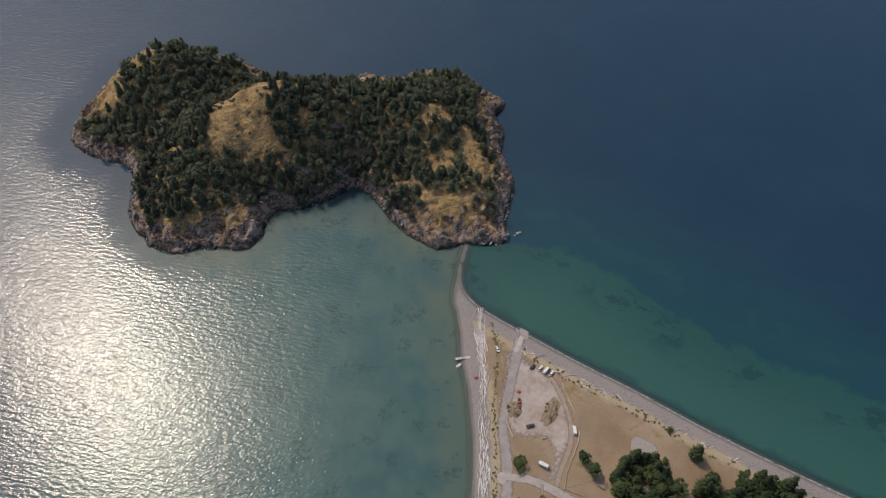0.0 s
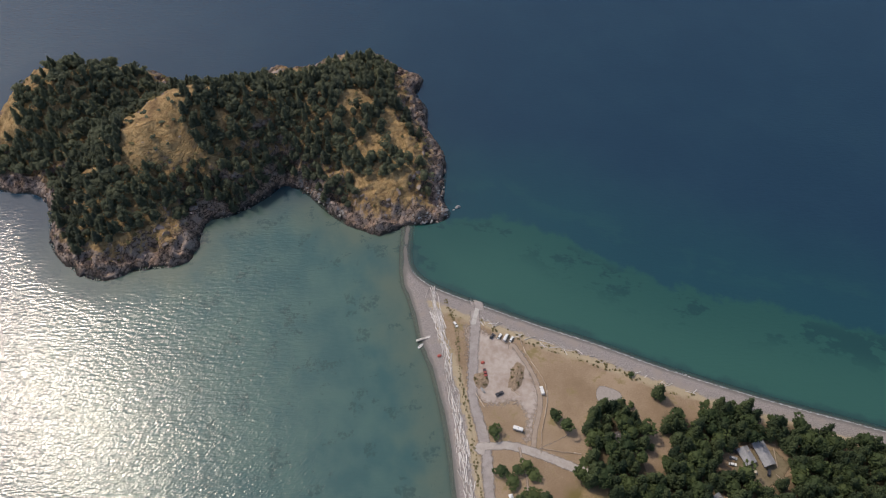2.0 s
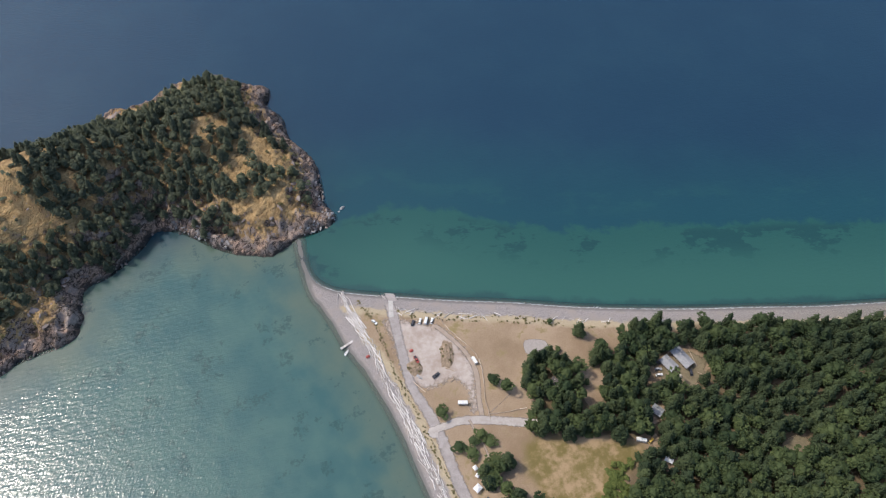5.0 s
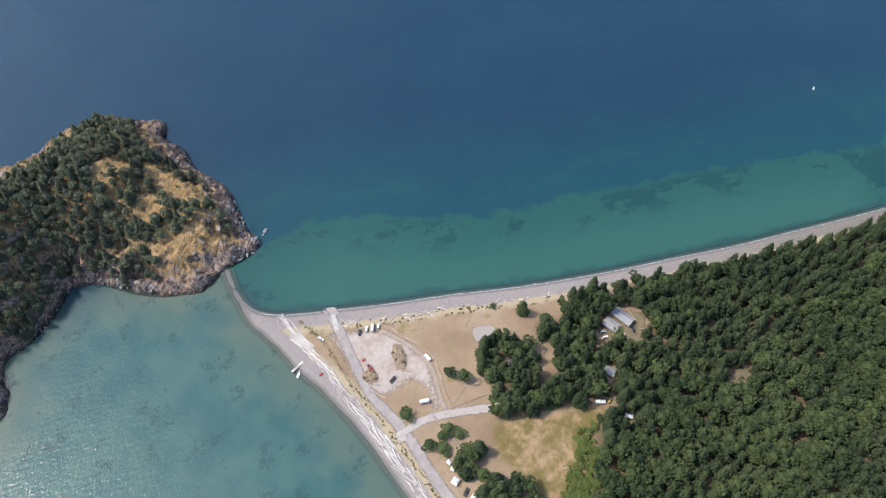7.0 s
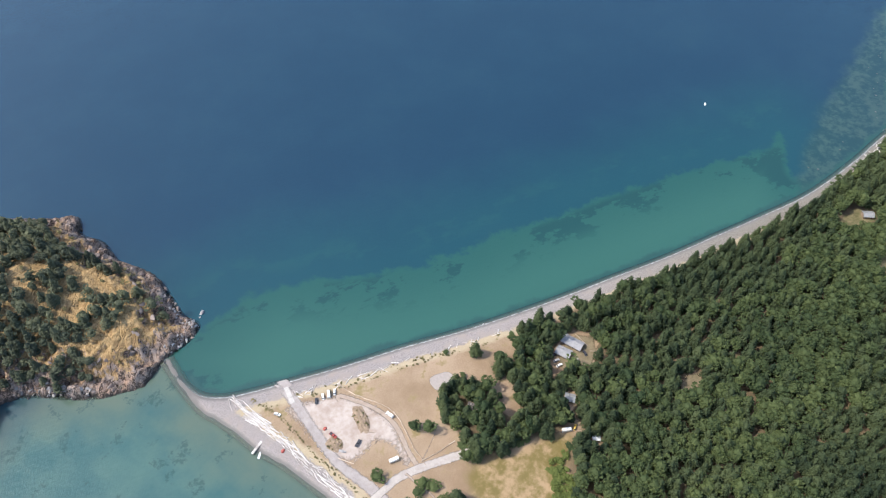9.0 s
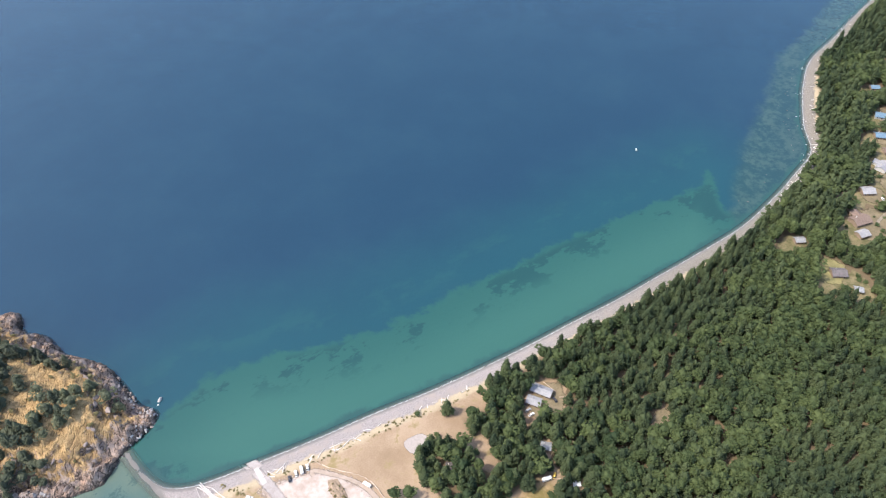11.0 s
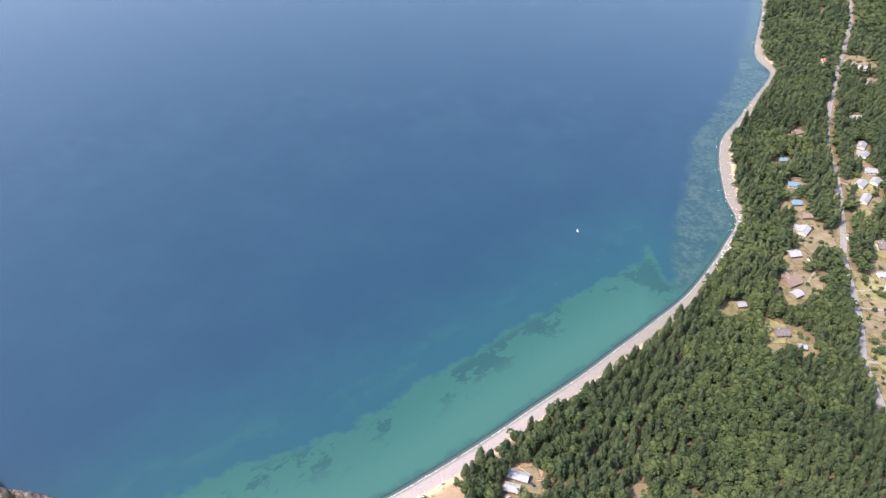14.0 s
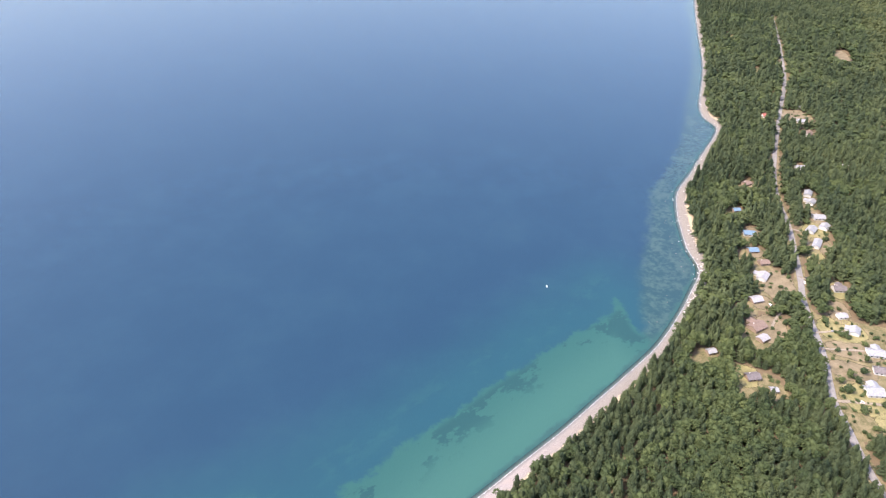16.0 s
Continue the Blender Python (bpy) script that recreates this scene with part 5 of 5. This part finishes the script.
def small_tent(x, y, mat, label):
    bm = bmesh.new()
    bmesh.ops.create_icosphere(bm, subdivisions=2, radius=1.0)
    bmesh.ops.bisect_plane(bm, geom=bm.verts[:] + bm.edges[:] + bm.faces[:], plane_co=(0, 0, 0), plane_no=(0, 0, -1), clear_outer=True)
    for v in bm.verts:
        v.co = (v.co.x * 1.5, v.co.y * 1.2, v.co.z * 1.15)
    top = tagged(new("dome_tent"), label, "tent")
    top.location = (x, y, ground_z(x, y))
    part("fabric", bm, mat, top)
    part("door_flap", new_box(-0.35, 0.35, -1.22, -1.0, 0.02, 0.8, (0.3, 1.0)), m_tan, top)
    return top


small_tent(23, 219.5, m_red, "small red tent standing on the gravel beach")
small_tent(50, 209.5, m_red, "small red tent on the gravel lot")


# ---- houses ----
def gable(w, l, h, rise, over):
    bm = bmesh.new()
    for s in (-1, 1):
        low, top = (s * (w / 2 + over), h - over * rise / (w / 2)), (0, h + rise)
        q = [bm.verts.new((x, y, z + dz)) for dz in (0, 0.22) for x, z in (low, top) for y in (-l / 2 - over, l / 2 + over)]
        for f in ((0, 1, 3, 2), (4, 6, 7, 5), (0, 4, 5, 1), (2, 3, 7, 6), (0, 2, 6, 4), (1, 5, 7, 3)):
            bm.faces.new([q[i] for i in f])
    bmesh.ops.recalc_face_normals(bm, faces=bm.faces)
    return bm


def house(x, y, w, l, h, turn, roof, wall, label, name="house", wing=False):
    top = tagged(new(name), label, name)
    top.location, top.rotation_euler = (x, y, ground_z(x, y) - 0.1), (0, 0, turn)
    rise = w * 0.22
    bm = bmesh.new()
    ends = [[bm.verts.new((a, s * l / 2, z)) for a, z in ((-w / 2, 0), (w / 2, 0), (w / 2, h), (0, h + rise), (-w / 2, h))] for s in (-1, 1)]
    bm.faces.new(ends[0])
    bm.faces.new(ends[1][::-1])
    for k in range(5):
        bm.faces.new((ends[0][k], ends[1][k], ends[1][(k + 1) % 5], ends[0][(k + 1) % 5]))
    bmesh.ops.recalc_face_normals(bm, faces=bm.faces)
    part("wall", bm, wall, top)
    part("roof", gable(w, l, h, rise, 0.6), roof, top)
    for k in range(max(2, int(l / 3.5))):
        yy = -l / 2 + (k + 0.5) * l / max(2, int(l / 3.5))
        for s in (-1, 1):
            win = part("window", new_box(s * w / 2 - 0.05, s * w / 2 + 0.05, yy - 0.7, yy + 0.7, 1.0, 2.2), m_wall_white, top)
            part("pane", new_box(s * w / 2 - 0.07, s * w / 2 + 0.07, yy - 0.6, yy + 0.6, 1.1, 2.1), m_glass, win)
    part("door", new_box(-0.5, 0.5, -l / 2 - 0.06, -l / 2 + 0.04, 0.1, 2.15), m_wall_wood if wall is m_wall_white else m_wall_white, top)
    part("chimney", new_box(w * 0.2 - 0.3, w * 0.2 + 0.3, l * 0.2 - 0.3, l * 0.2 + 0.3, h + 0.3, h + rise + 0.7), m_concrete, top)
    if wing:
        g = gable(w * 0.7, l * 0.55, h * 0.92, rise * 0.7, 0.5)
        bmesh.ops.transform(g, matrix=Matrix.Translation((w * 0.62, -l * 0.18, 0)) @ Matrix.Rotation(math.pi / 2, 4, "Z"), verts=g.verts)
        part("wing_roof", g, roof, top)
        part("wing_wall", new_box(w * 0.5, w * 0.62 + l * 0.27, -l * 0.18 - w * 0.35, -l * 0.18 + w * 0.35, 0, h * 0.92), wall, top)
    return top


house(203, 121, 6.6, 14, 3.2, 0.1, m_roof_grey, m_wall_wood, "long shed with a grey roof in a wood clearing", "shed")
house(192.5, 121.5, 6.4, 9.5, 3.0, 0.15, m_roof_grey, m_wall_wood, "grey roofed workshop beside a long shed", "shed")
house(120, 145, 5.5, 5, 2.6, 0.4, m_roof_dark, m_wall_wood, "small cabin with a dark roof under firs", "cabin")
house(166, 99.5, 5, 6, 2.6, 0.4, m_roof_light, m_wall_wood, "small cabin with a pale roof among trees", "cabin")
HOUSES = [(687, -29, 11, 15, 0.2, m_roof_blue, m_wall_white, False, "blue roofed"), (649, -33, 10, 12, 0.4, m_roof_blue, m_wall_wood, False, "dull blue roofed"),
          (597, -43, 11, 17, 1.3, m_roof_grey, m_wall_white, True, "large grey roofed"), (551, -36, 11, 13, 0.6, m_roof_grey, m_wall_wood, False, "pale grey roofed"),
          (505, -37, 13, 18, 0.9, m_roof_brown, m_wall_wood, True, "brown roofed"), (488, -42, 9, 11, 0.9, m_roof_grey, m_wall_wood, False, "grey roofed"),
          (429, -33, 10, 13, 0.5, m_roof_dark, m_wall_wood, False, "dark roofed"), (452, 2, 7, 9, 0.6, m_roof_light, m_wall_wood, False, "pale roofed"),
          (418, -50, 6, 7, 0.3, m_roof_light, m_wall_wood, False, "small pale roofed"), (1091, -53, 12, 14, 0.3, m_roof_red, m_wall_white, False, "red roofed"),
          (1085, -104, 13, 15, 0.2, m_roof_light, m_wall_white, False, "white roofed"), (1034, -111, 12, 18, 1.3, m_roof_brown, m_wall_white, False, "brown roofed"),
          (900, -93, 11, 14, 0.4, m_roof_light, m_wall_white, False, "white roofed"), (820, -99, 10, 16, 1.4, m_roof_light, m_wall_white, False, "white roofed")]
HOUSES += [(796, -101, 10, 14, 1.2, m_roof_light, m_wall_white, True, "white roofed"), (757, -107, 12, 15, 0.3, m_roof_light, m_wall_white, False, "pale roofed"),
          (721, -97, 11, 16, 1.2, m_roof_light, m_wall_white, False, "pale roofed"), (734, -112, 11, 14, 1.2, m_roof_light, m_wall_white, False, "pale roofed"),
          (689, -101, 9, 21, 1.35, m_roof_light, m_wall_white, False, "long white roofed"), (601, -116, 11, 14, 0.3, m_roof_dark, m_wall_white, True, "dark roofed"),
          (552, -114, 8, 10, 0.4, m_roof_grey, m_wall_white, False, "small grey roofed"), (530, -123, 10, 13, 1.4, m_roof_light, m_wall_white, True, "pale roofed"),
          (502, -137, 12, 16, 0.2, m_roof_light, m_wall_white, True, "white roofed"), (477, -138, 10, 13, 0.1, m_roof_dark, m_wall_white, False, "dark roofed"),
          (446, -129, 14, 16, 0.3, m_roof_light, m_wall_white, True, "large pale roofed"), (822, -25, 10, 12, 0.8, m_roof_brown, m_wall_wood, False, "brown roofed"),
          (741, -14, 8, 10, 0.5, m_roof_blue, m_wall_wood, False, "small blue roofed"), (626, -44, 9, 12, 0.5, m_roof_brown, m_wall_wood, False, "brown roofed"),
          (1150, -106, 10, 12, 0.5, m_roof_light, m_wall_white, False, "white roofed"), (925, -150, 9, 12, 1.0, m_roof_light, m_wall_white, False, "white roofed")]
for x, y, w, l, turn, roof, wall, wing, words in HOUSES:
    house(x, y, w * 0.86, l * 0.86, 3.0, turn, roof, wall, words + " house in a dry yard among trees", "house", wing)
yard_trees = [(536, -98), (520, -112), (462, -112), (455, -118), (487, -128), (470, -124), (430, -135), (418, -118), (512, -130), (560, -104), (575, -100), (585, -104),
              (520, -62), (530, -50), (565, -60), (610, -62), (615, -92), (640, -90), (672, -92), (704, -88), (705, -112), (740, -92), (440, -108), (450, -104), (400, -125)]
place_trees(leafies + shrubs, yard_trees, (3.0, 5.0), (4.5, 9.0), 77)
